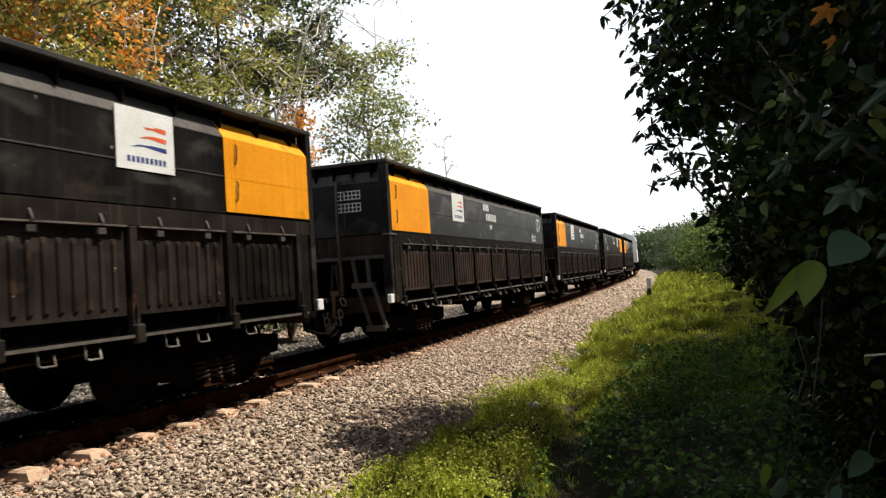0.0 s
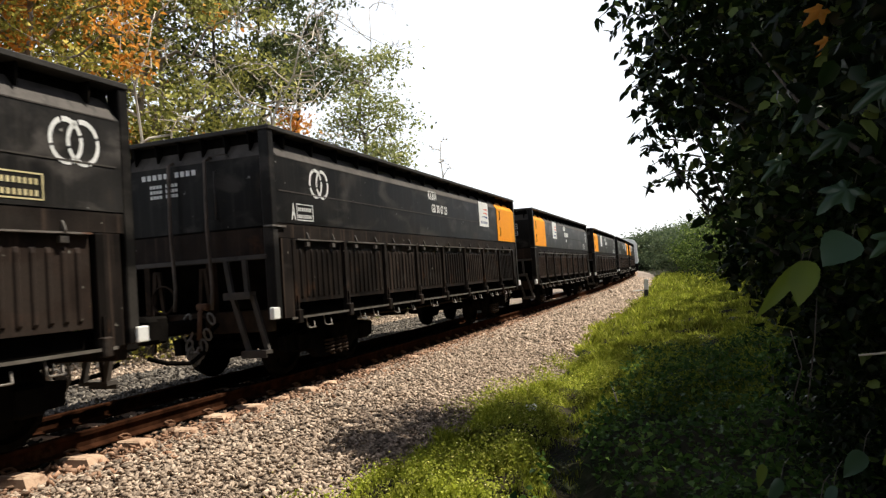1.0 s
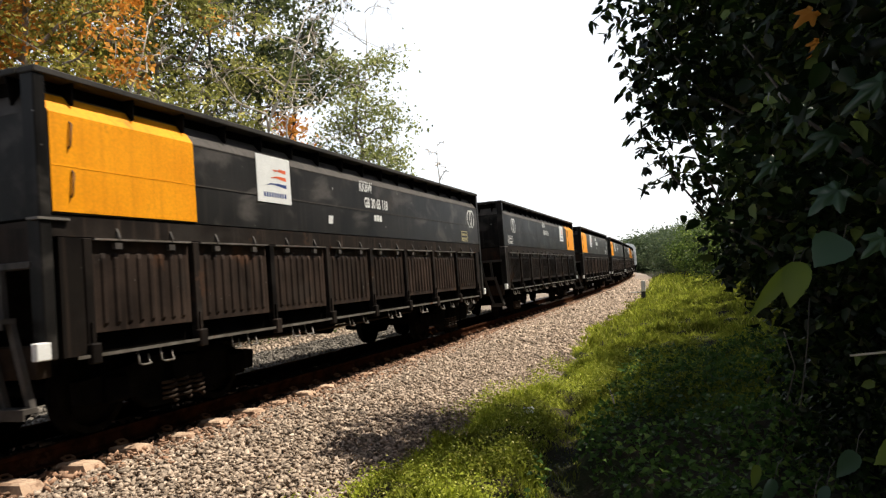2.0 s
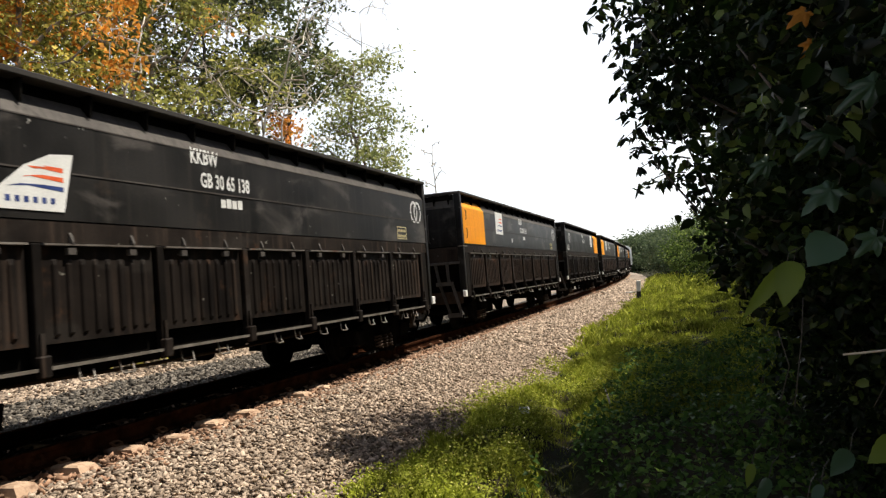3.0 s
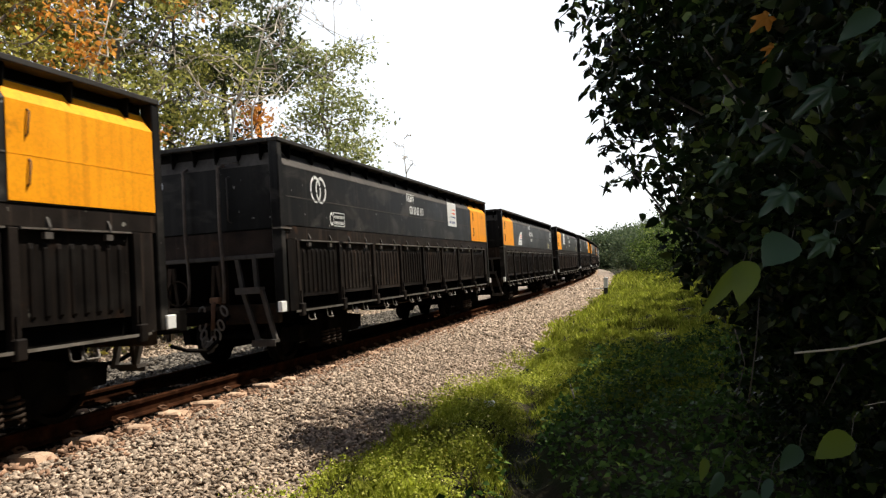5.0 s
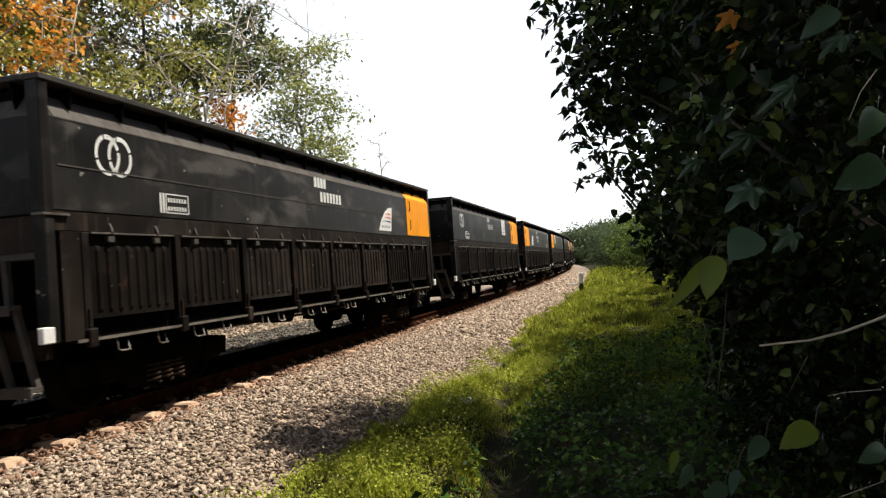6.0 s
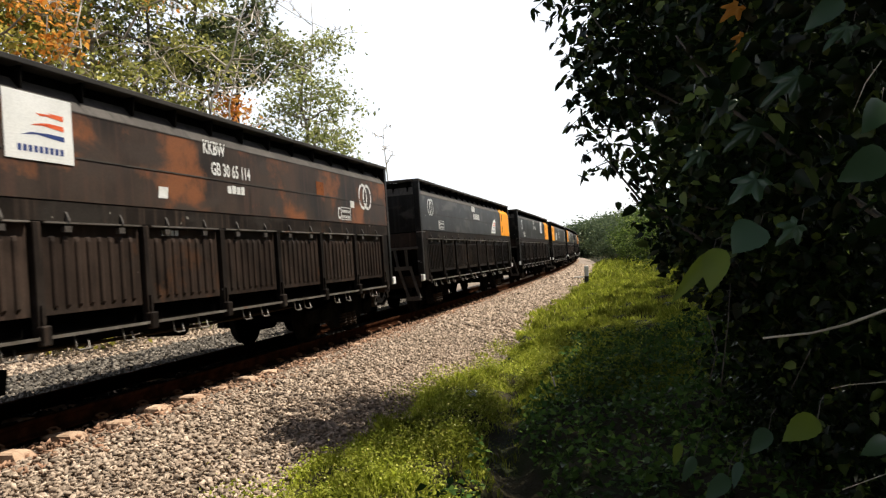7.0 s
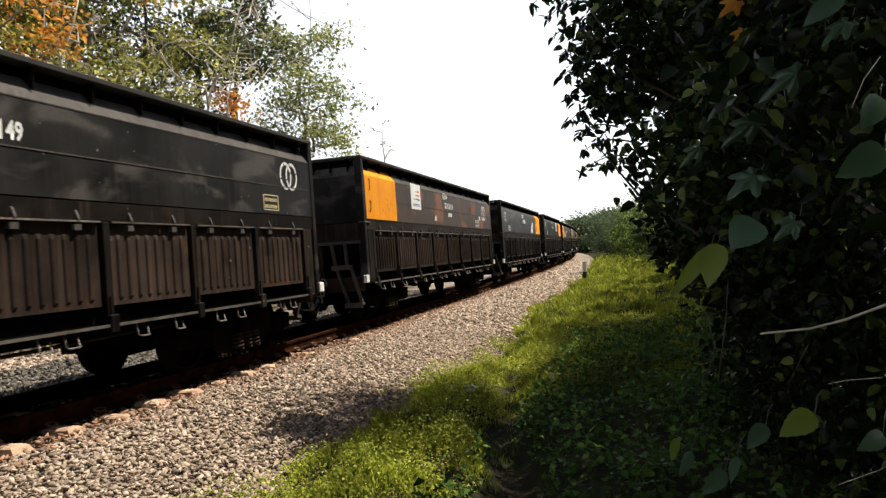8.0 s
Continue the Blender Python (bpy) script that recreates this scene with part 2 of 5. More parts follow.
M["leaf_pale"] = leaf_mat("pale_young_leaf", (0.11, 0.155, 0.016), (0.17, 0.215, 0.03), None, 0.5, 0.4, 0.3, 0.3)
M["leaf_tree"] = leaf_mat("light_green_tree_leaf", (0.16, 0.19, 0.06), (0.34, 0.36, 0.13), (0.56, 0.55, 0.26), 0.45, bright_from=0.8)
M["leaf_dark"] = leaf_mat("dark_green_tree_leaf", (0.035, 0.05, 0.022), (0.12, 0.14, 0.05), (0.38, 0.38, 0.16), 0.45)
M["leaf_olive"] = leaf_mat("olive_tree_leaf", (0.15, 0.155, 0.035), (0.42, 0.38, 0.08), (0.70, 0.56, 0.15), 0.55, bright_from=0.75)
M["leaf_green"] = leaf_mat("mid_green_tree_leaf", (0.11, 0.12, 0.036), (0.34, 0.34, 0.085), (0.66, 0.60, 0.2), 0.55, bright_from=0.75)
M["leaf_orange"] = leaf_mat("orange_dry_leaf", (0.60, 0.23, 0.035), (0.76, 0.37, 0.075), (0.66, 0.46, 0.14), 0.5)
M["leaf_far"] = leaf_mat("far_wood_leaf", (0.05, 0.075, 0.04), (0.11, 0.145, 0.07), (0.18, 0.21, 0.10), 0.35)
M["leaf_verge"] = leaf_mat("verge_shrub_leaf", (0.03, 0.055, 0.014), (0.12, 0.175, 0.035), (0.30, 0.36, 0.09), 0.45, bright_from=0.82)
M["grass"] = leaf_mat("verge_grass", (0.17, 0.21, 0.02), (0.38, 0.41, 0.05), (0.58, 0.58, 0.13), 0.45, 0.7, 0.5, bright_from=0.75)
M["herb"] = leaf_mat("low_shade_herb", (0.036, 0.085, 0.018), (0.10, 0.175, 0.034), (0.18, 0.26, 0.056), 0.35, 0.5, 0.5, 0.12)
M["flower"] = leaf_mat("tiny_yellow_flower", (0.6, 0.5, 0.08), (0.75, 0.7, 0.3), None, 0.3)


# ---- building helpers ----
def mesh_from(name, verts, faces, smooth=False):
    me = bpy.data.meshes.new(name)
    me.from_pydata([tuple(v) for v in verts], [], [tuple(f) for f in faces])
    if smooth:
        me.polygons.foreach_set("use_smooth", [True] * len(me.polygons))
    me.update()
    return me


def part(name, bm, material, parent=None, label=""):
    """Links a bmesh (or mesh) as one object, under a thing or part if one is given."""
    if isinstance(bm, bmesh.types.BMesh):
        me = bpy.data.meshes.new(name)
        bmesh.ops.recalc_face_normals(bm, faces=bm.faces)
        bm.to_mesh(me)
        bm.free()
    else:
        me = bm
    if not me.materials:
        me.materials.append(material)
    ob = new(name, me)
    if parent is not None:
        ob.parent = parent
    if label:
        tagged(ob, label)
    return ob


def box(bm, x0, x1, y0, y1, z0, z1, bevel=0.0):
    vs = [bm.verts.new((x, y, z)) for x in (x0, x1) for y in (y0, y1) for z in (z0, z1)]
    fs = [bm.faces.new([vs[i] for i in f]) for f in ((0, 1, 3, 2), (4, 6, 7, 5), (0, 4, 5, 1), (2, 3, 7, 6), (0, 2, 6, 4), (1, 5, 7, 3))]
    if bevel:
        es = list({e for f in fs for e in f.edges})
        bmesh.ops.bevel(bm, geom=es, offset=bevel, segments=1, affect="EDGES")
    return bm


def boxes(*items, bevel=0.0):
    bm = bmesh.new()
    for it in items:
        box(bm, *it, bevel=bevel)
    return bm


def prism(bm, pts, a0, a1, axis="y"):
    """Extrudes a closed 2D outline along an axis: for 'y' the points are (x, z), for 'x' (y, z), for 'z' (x, y)."""
    def at(p, a):
        return {"y": (p[0], a, p[1]), "x": (a, p[0], p[1]), "z": (p[0], p[1], a)}[axis]
    r0 = [bm.verts.new(at(p, a0)) for p in pts]
    r1 = [bm.verts.new(at(p, a1)) for p in pts]
    n = len(pts)
    for i in range(n):
        bm.faces.new((r0[i], r0[(i + 1) % n], r1[(i + 1) % n], r1[i]))
    bm.faces.new(r0[::-1])
    bm.faces.new(r1)
    return bm


def tube(bm, pts, radius, sides=6, closed=False):
    """A round bar along points; radius may be a list."""
    pts = [Vector(p) for p in pts]
    n = len(pts)
    rs = radius if isinstance(radius, (list, tuple)) else [radius] * n
    rings, up = [], None
    for i, p in enumerate(pts):
        if closed:
            d = pts[(i + 1) % n] - pts[i - 1]
        else:
            d = pts[min(i + 1, n - 1)] - pts[max(i - 1, 0)]
        d.normalize()
        if up is None:
            up = d.orthogonal().normalized()
        up = (up - d * up.dot(d))
        up = up.normalized() if up.length > 1e-6 else d.orthogonal().normalized()
        side = d.cross(up)
        rings.append([bm.verts.new(p + (up * math.cos(a) + side * math.sin(a)) * rs[i]) for a in (2 * math.pi * k / sides for k in range(sides))])
    for i in range(n if closed else n - 1):
        a, b = rings[i], rings[(i + 1) % n]
        for k in range(sides):
            f = bm.faces.new((a[k], a[(k + 1) % sides], b[(k + 1) % sides], b[k]))
            f.smooth = True
    if not closed:
        bm.faces.new(rings[0][::-1])
        bm.faces.new(rings[-1])
    return bm


def lathe(bm, outline, sides=24, axis_at=(0, 0, 0)):
    """Turns an outline of (x along the axle, radius) about the x axis."""
    o = Vector(axis_at)
    rings = []
    for x, r in outline:
        rings.append([bm.verts.new(o + Vector((x, r * math.cos(a), r * math.sin(a)))) for a in (2 * math.pi * k / sides for k in range(sides))])
    for a, b in zip(rings, rings[1:]):
        for k in range(sides):
            bm.faces.new((a[k], b[k], b[(k + 1) % sides], a[(k + 1) % sides]))
    bm.faces.new(rings[0])
    bm.faces.new(rings[-1][::-1])
    return bm


# ---- track line: straight, then a slow bend to the left ----
TRACK_X, BEND_START, BEND_CURV, BEND_EASE, CANT = -5.833, -16.22, 0.000949, 26.8, 1.61
_N = 4000
_s = np.linspace(-100.0, 300.0, _N + 1)
_u = np.clip(_s - BEND_START, 0, None)
_th = np.where(_u < BEND_EASE, BEND_CURV * _u ** 2 / (2 * BEND_EASE), BEND_CURV * (_u - BEND_EASE / 2))
_ds = _s[1] - _s[0]
_tx = np.concatenate([[0], np.cumsum(-np.sin((_th[1:] + _th[:-1]) / 2) * _ds)])
_ty = np.concatenate([[0], np.cumsum(np.cos((_th[1:] + _th[:-1]) / 2) * _ds)])
_tx += TRACK_X - np.interp(BEND_START, _s, _tx)
_ty += BEND_START - np.interp(BEND_START, _s, _ty)


def track_at(s):
    """Centre line point and heading (radians to the left of +y) at s metres along the track."""
    return float(np.interp(s, _s, _tx)), float(np.interp(s, _s, _ty)), float(np.interp(s, _s, _th))


def track_x(y):
    return np.interp(y, _ty, _tx)


def track_pose(s, u=0.0, z=0.0):
    x, y, th = track_at(s)
    return Matrix.Translation((x, y, 0)) @ Matrix.Rotation(th, 4, "Z") @ Matrix.Rotation(radians(-CANT), 4, "Y") @ Matrix.Translation((u, 0, z))


# ---- ground ----
U_PROFILE = [-60, -12, -7.5, -6.0, -3.0, -1.4, 0, 1.4, 2.75, 3.4, 4.4, 5.9, 7.5, 9.5, 14, 60]
Z_PROFILE = [0.5, 0.4, -0.35, -0.55, -0.5, -0.45, -0.45, -0.45, -0.56, -0.56, -0.5, -0.36, -0.1, 0.35, 0.8, 1.5]


def lump(x, y, f):
    return noise.noise(Vector((x * f, y * f, 3.1)))


def ditch(x, y):
    """1 in the bottom of the narrow drain that runs along the verge, 0 away from it."""
    mid = -1.08 - 0.19 * (y - 5.4) + 0.07 * np.sin(y * 2.3)
    return np.exp(-((x - mid) / 0.34) ** 2) * np.interp(y, [3.0, 4.0, 6.4, 8.0, 13.0, 18.0], [0, 1, 1, 0.6, 0.45, 0])


def ground_z(x, y):
    u = x - float(track_x(y))
    z = float(np.interp(u, U_PROFILE, Z_PROFILE))
    z -= 0.38 * float(ditch(x, y))
    z += 0.10 * math.exp(-((x + 2.2) / 0.75) ** 2 - ((y - 5.4) / 0.9) ** 2)
    if u > 2.6:
        z += (0.10 * lump(x, y, 0.9) + 0.11 * lump(x, y, 1.9)) * min(1, (u - 2.6) / 0.6)
    return z


def axis_steps(fine0, fine1, step, far):
    a = list(np.arange(fine0, fine1 + 1e-6, step))
    d, lo, hi = step, [], []
    v = fine0
    while v > -far:
        d *= 1.35
        v -= d
        lo.append(v)
    d, v = step, fine1
    while v < far:
        d *= 1.35
        v += d
        hi.append(v)
    return lo[::-1] + a + hi


def build_ground():
    xs = axis_steps(-14, 6, 0.14, 1500)
    ys = axis_steps(-4, 45, 0.3, 1500)
    vs = [(x, y, ground_z(x, y)) for y in ys for x in xs]
    w = len(xs)
    fs = [(j * w + i, j * w + i + 1, (j + 1) * w + i + 1, (j + 1) * w + i) for j in range(len(ys) - 1) for i in range(w - 1)]
    g = part("ground", mesh_from("ground", vs, fs, True), M["soil"])
    tagged(g, "dark soil verge sloping beside the railway", "ground", kind="structure")


BED_U = [-8.6, -7.4, -2.8, -1.5, 0.0, 0.8, 1.2, 1.9, 2.5, 2.95, 3.3]
BED_Z = [-0.62, -0.36, -0.33, -0.235, -0.185, -0.205, -0.24, -0.35, -0.46, -0.53, -0.66]


def bed_z(u):
    return float(np.interp(u, BED_U, BED_Z)) + math.sin(radians(CANT)) * max(-1.5, min(1.5, u))


def build_ballast():
    ss = list(np.arange(-16, 60, 0.5)) + list(np.arange(60, 290, 4.0))
    vs, fs = [], []
    for s in ss:
        x, y, th = track_at(s)
        for u in BED_U:
            vs.append((x + math.cos(th) * u, y + math.sin(th) * u, bed_z(u) - 0.03 + 0.02 * lump(u * 3, s * 3, 1)))
    w = len(BED_U)
    for j in range(len(ss) - 1):
        fs += [(j * w + i, j * w + i + 1, (j + 1) * w + i + 1, (j + 1) * w + i) for i in range(w - 1)]
    b = part("ballast_bed", mesh_from("ballast_bed", vs, fs, True), M["bed"])
    tagged(b, "crushed stone ballast bed carrying the railway track", "ballast", kind="structure")
    return b


def stones_mesh(name, pts, sizes, rng):
    """Broken stones: jittered eight-cornered blocks, all in one mesh."""
    n = len(pts)
    corner = np.array([(x, y, z) for x in (-1, 1) for y in (-1, 1) for z in (-1, 1)], float)
    v = corner[None] * rng.uniform(0.35, 1.15, (n, 8, 3)) * (np.array([1.25, 0.8, 0.42]) * rng.uniform(0.75, 1.25, (n, 3)))[:, None, :]
    turn = rng.uniform(0, math.pi, n)                  # they lie mostly flat, at any bearing
    q = np.stack([np.cos(turn), rng.normal(size=n) * 0.24, rng.normal(size=n) * 0.24, np.sin(turn)], 1)
    q /= np.linalg.norm(q, axis=1)[:, None]
    w, x, y, z = q.T
    R = np.stack([1 - 2 * (y * y + z * z), 2 * (x * y - w * z), 2 * (x * z + w * y), 2 * (x * y + w * z), 1 - 2 * (x * x + z * z), 2 * (y * z - w * x),
                  2 * (x * z - w * y), 2 * (y * z + w * x), 1 - 2 * (x * x + y * y)], 1).reshape(n, 3, 3)
    v = np.einsum("nij,nkj->nki", R, v) * (sizes / 2)[:, None, None] + pts[:, None, :]
    f = np.array([(0, 1, 3, 2), (4, 6, 7, 5), (0, 4, 5, 1), (2, 3, 7, 6), (0, 2, 6, 4), (1, 5, 7, 3)])
    faces = (np.arange(n)[:, None, None] * 8 + f[None]).reshape(-1, 4)
    return fast_mesh(name, v.reshape(-1, 3), faces)


def fast_mesh(name, verts, faces):
    """A mesh from numpy arrays; all faces have the same number of corners."""
    me = bpy.data.meshes.new(name)
    k = faces.shape[1]
    me.vertices.add(len(verts))
    me.vertices.foreach_set("co", np.ascontiguousarray(verts, dtype=np.float32).ravel())
    me.loops.add(faces.size)
    me.loops.foreach_set("vertex_index", np.ascontiguousarray(faces, dtype=np.int32).ravel())
    me.polygons.add(len(faces))
    me.polygons.foreach_set("loop_start", np.arange(0, faces.size, k, dtype=np.int32))
    me.polygons.foreach_set("loop_total", np.full(len(faces), k, dtype=np.int32))
    me.update(calc_edges=True)
    me.validate()
    return me


def scatter_stones(name, s0, s1, u0, u1, per_m2, size, seed, label, edge_fade=0.0, material="stone"):
    rng = np.random.default_rng(seed)
    n = int((s1 - s0) * (u1 - u0) * per_m2)
    s, u = rng.uniform(s0, s1, n), rng.uniform(u0, u1, n)
    if edge_fade:
        keep = rng.uniform(size=n) < np.clip((u1 - u) / edge_fade, 0, 1)
        s, u = s[keep], u[keep]
    n = len(s)
    th = np.interp(s, _s, _th)
    x = np.interp(s, _s, _tx) + np.cos(th) * u
    y = np.interp(s, _s, _ty) + np.sin(th) * u
    z = np.array([bed_z(a) for a in u]) + rng.uniform(-0.03, 0.012, n)
    ob = part(name, stones_mesh(name, np.stack([x, y, z], 1), size * rng.uniform(0.6, 1.35, n), rng), M[material])
    tagged(ob, label, "gravel", kind="stuff")


# ---- rails and sleepers ----
RAIL = [(-0.07, -0.159), (0.07, -0.159), (0.07, -0.148), (0.012, -0.128), (0.009, -0.048), (0.034, -0.036), (0.035, -0.006), (0.028, 0.0),
        (-0.028, 0.0), (-0.035, -0.006), (-0.034, -0.036), (-0.009, -0.048), (-0.012, -0.128), (-0.07, -0.148)]
GAUGE_HALF = 0.5335 + 0.035


def build_track():
    tr = tagged(new("railway_track"), "rusty running rails on pale concrete sleepers in ballast", "railway track", kind="structure")
    ss = list(np.arange(-16, 80, 1.0)) + list(np.arange(80, 290, 4.0))
    for side in (1, -1):
        vs, fs = [], []
        for s in ss:
            m = track_pose(s)
            vs += [m @ Vector((side * GAUGE_HALF + px, 0, pz)) for px, pz in RAIL]
        k = len(RAIL)
        for j in range(len(ss) - 1):
            fs += [(j * k + i, j * k + (i + 1) % k, (j + 1) * k + (i + 1) % k, (j + 1) * k + i) for i in range(k)]
        fs += [tuple(range(k))[::-1], tuple((len(ss) - 1) * k + i for i in range(k))]
        part("rail", mesh_from("rail", vs, fs), M["railside"], tr, "rusty steel rail")
    return tr


def sleeper_mesh():
    bm = bmesh.new()
    # trapezoid section, a little lower in the middle, tapered ends
    for y0, y1, x0, x1, zt in ((-0.14, 0.14, 0.25, 1.07, -0.165), (-0.14, 0.14, -1.07, -0.25, -0.165), (-0.11, 0.11, -0.25, 0.25, -0.2)):
        lo = [(x0, y0, -0.36), (x1, y0, -0.36), (x1, y1, -0.36), (x0, y1, -0.36)]
        tx0, tx1 = x0 + (0.15 if x0 < -0.9 else 0), x1 - (0.15 if x1 > 0.9 else 0)
        hi = [(tx0, y0 + 0.05, zt), (tx1, y0 + 0.055, zt), (tx1, y1 - 0.055, zt), (tx0, y1 - 0.05, zt)]
        a = [bm.verts.new(p) for p in lo]
        b = [bm.verts.new(p) for p in hi]
        bm.faces.new(b)
        for i in range(4):
            bm.faces.new((a[i], a[(i + 1) % 4], b[(i + 1) % 4], b[i]))
        bmesh.ops.bevel(bm, geom=[e for e in bm.edges if all(v in b for v in e.verts)], offset=0.016, segments=1, affect="EDGES")
    bmesh.ops.recalc_face_normals(bm, faces=bm.faces)
    me = bpy.data.meshes.new("sleeper")
    bm.to_mesh(me)
    bm.free()
    me.materials.append(M["concrete"])
    return me


def build_sleepers(tr):
    me = sleeper_mesh()
    bm = bmesh.new()
    box(bm, 0.03, 0.11, -0.05, 0.05, -0.165, -0.145)
    tube(bm, [(0.10, -0.045, -0.14), (0.05, -0.05, -0.125), (0.045, 0.0, -0.12), (0.05, 0.05, -0.125), (0.10, 0.045, -0.14)], 0.011, 5)
    clip = bpy.data.meshes.new("rail_clip")
    bm.to_mesh(clip)
    bm.free()
    clip.materials.append(M["rustiron"])
    for j in range(-18, 190):
        s = 4.11 + 0.6 * j
        ob = part("sleeper", me, M["concrete"], tr)
        ob.matrix_basis = track_pose(s + random.uniform(-0.015, 0.015)) @ pose(random.uniform(-0.03, 0.03), 0, random.uniform(-0.03, 0.004) - (0.035 if j > 8 else 0.0), random.uniform(-2, 2), random.uniform(-1, 1), random.uniform(-3, 3))
        if 0 <= j < 36:
            for side in (1, -1):
                c = part("rail_clip", clip, M["rustiron"], tr)
                c.matrix_basis = track_pose(s, side * GAUGE_HALF) @ pose(0, 0, 0, 0, 0, 0 if side > 0 else 180)


# ---- coal wagons ----
HL, HW, ZT = 5.846, 1.12, 3.04
DOOR_X0, DOOR_STEP = -5.39, 1.355


def door_mesh(material):
    """Pressed steel side door with upright ribs, y from 0 to 1.2, z from 0.91 to 1.68, face at x = 0."""
    ribs, width, depth = 8, 1.21, 0.019
    ys, amp = [0.0, 0.05], [0, 0]
    step = (width - 0.1) / ribs
    for k in range(ribs):
        y = 0.05 + k * step
        for f, a in ((0.26, 0), (0.36, 0.85), (0.5, 1), (0.64, 0.85), (0.74, 0)):
            ys.append(y + f * step)
            amp.append(a)
    ys += [width - 0.05, width]
    amp += [0, 0]
    zs = [(0.91, 0), (0.96, 0), (0.985, 1), (1.53, 1), (1.565, 0.4), (1.58, 0), (1.68, 0)]
    vs, fs = [], []
    for z, za in zs:
        vs += [(depth * a * za - 0.028, y, z) for y, a in zip(ys, amp)]
    w = len(ys)
    for j in range(len(zs) - 1):
        fs += [(j * w + i, j * w + i + 1, (j + 1) * w + i + 1, (j + 1) * w + i) for i in range(w - 1)]
    n = len(vs)
    vs += [(-0.08, 0, 0.91), (-0.08, width, 0.91), (-0.08, width, 1.68), (-0.08, 0, 1.68)]
    top = (len(zs) - 1) * w
    fs += [(n + 3, n + 2, n + 1, n), tuple([n, n + 1] + [i for i in range(w - 1, -1, -1)]), tuple([n + 2, n + 3] + [top + i for i in range(w)]),
           tuple([n + 3, n] + [j * w for j in range(len(zs))]), tuple([n + 1, n + 2] + [j * w + w - 1 for j in range(len(zs) - 1, -1, -1)])]
    me = mesh_from("door", vs, fs)
    me.materials.append(material)
    return me


def small_mesh(name, bm, material):
    bmesh.ops.recalc_face_normals(bm, faces=bm.faces)
    me = bpy.data.meshes.new(name)
    bm.to_mesh(me)
    bm.free()
    me.materials.append(material)
    return me


def add_side(wg, sx, body_mat, door_mat, shared):
    """One long side, sx = +1 or -1; sub-meshes are made for +1 and turned half round for -1."""
    turn = Matrix.Identity(4) if sx > 0 else Matrix.Rotation(math.pi, 4, "Z")

    def put(name, me, m=Matrix.Identity(4), parent=wg):
        ob = part(name, me, body_mat, parent)
        ob.matrix_basis = (turn if parent is wg else Matrix.Identity(4)) @ m
        return ob

    key = body_mat.name
    if ("side", key) not in shared:
        bm = prism(bmesh.new(), [(HW - 0.14, 2.97), (HW - 0.14, 2.89), (HW, 2.69), (HW, 1.885), (HW - 0.04, 1.885), (HW - 0.04, 2.67), (HW - 0.18, 2.88), (HW - 0.18, 2.97)], -HL + 0.1, HL - 0.1)
        shared["side", key] = small_mesh("side_wall", bm, body_mat)
        bm = prism(bmesh.new(), [(HW - 0.137, 2.896), (HW + 0.004, 2.694), (HW + 0.004, 2.682), (HW - 0.142, 2.882)], -HL + 0.16, HL - 0.16)
        shared["slope", key] = small_mesh("slope_plate", bm, M["rim"])
    put("side_wall", shared["side", key])
    put("slope_plate", shared["slope", key])
    if "rim" not in shared:
        shared["rim"] = small_mesh("top_rim", boxes((HW - 0.19, HW + 0.02, -HL, HL, 2.985, ZT), bevel=0.008), M["lip"])
        # black strip stands in for the shade under the overhanging rim
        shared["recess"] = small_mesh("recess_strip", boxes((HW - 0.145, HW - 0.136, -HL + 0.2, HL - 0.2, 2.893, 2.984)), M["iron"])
        shared["seam"] = small_mesh("weld_seam", boxes((HW - 0.002, HW + 0.006, -HL + 0.18, HL - 0.18, 2.268, 2.282)), M["rim"])
        shared["beam"] = small_mesh("hinge_beam", boxes((HW - 0.10, HW - 0.006, -HL + 0.1, HL - 0.1, 1.70, 1.878), bevel=0.005), M["door"])
        shared["gusset"] = small_mesh("gusset", prism(bmesh.new(), [(HW - 0.14, 2.984), (HW - 0.02, 2.984), (HW - 0.015, 2.955), (HW - 0.03, 2.80), (HW - 0.055, 2.80), (HW - 0.14, 2.905)], -0.009, 0.009), M["iron"])
        bm = bmesh.new()
        prism(bm, [(HW - 0.006, 1.79), (HW + 0.006, 1.77), (HW + 0.028, 1.715), (HW + 0.028, 1.70), (HW - 0.006, 1.70)], -0.013, 0.013)
        box(bm, HW - 0.03, HW + 0.012, -0.04, 0.04, 1.61, 1.665)
        shared["hinge"] = small_mesh("hinge", bm, M["rim"])
        shared["lip"] = small_mesh("door_lip", boxes((HW - 0.04, HW + 0.02, 0, 1.21, 1.682, 1.698)), M["edge"])
        bm = boxes((HW - 0.07, HW + 0.004, -0.045, 0.045, 0.74, 1.695), bevel=0.006)
        box(bm, HW - 0.02, HW + 0.05, -0.055, 0.055, 0.66, 0.83, bevel=0.012)
        box(bm, HW + 0.003, HW + 0.022, -0.018, 0.018, 0.83, 1.0)
        shared["post"] = small_mesh("door_post", bm, M["door"])
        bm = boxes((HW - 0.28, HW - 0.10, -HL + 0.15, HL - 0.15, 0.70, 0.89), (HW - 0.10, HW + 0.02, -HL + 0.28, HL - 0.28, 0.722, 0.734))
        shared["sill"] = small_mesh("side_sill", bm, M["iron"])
        shared["sill_edge"] = small_mesh("sill_edge", boxes((HW + 0.02, HW + 0.028, -HL + 0.28, HL - 0.28, 0.715, 0.742)), M["edge"])
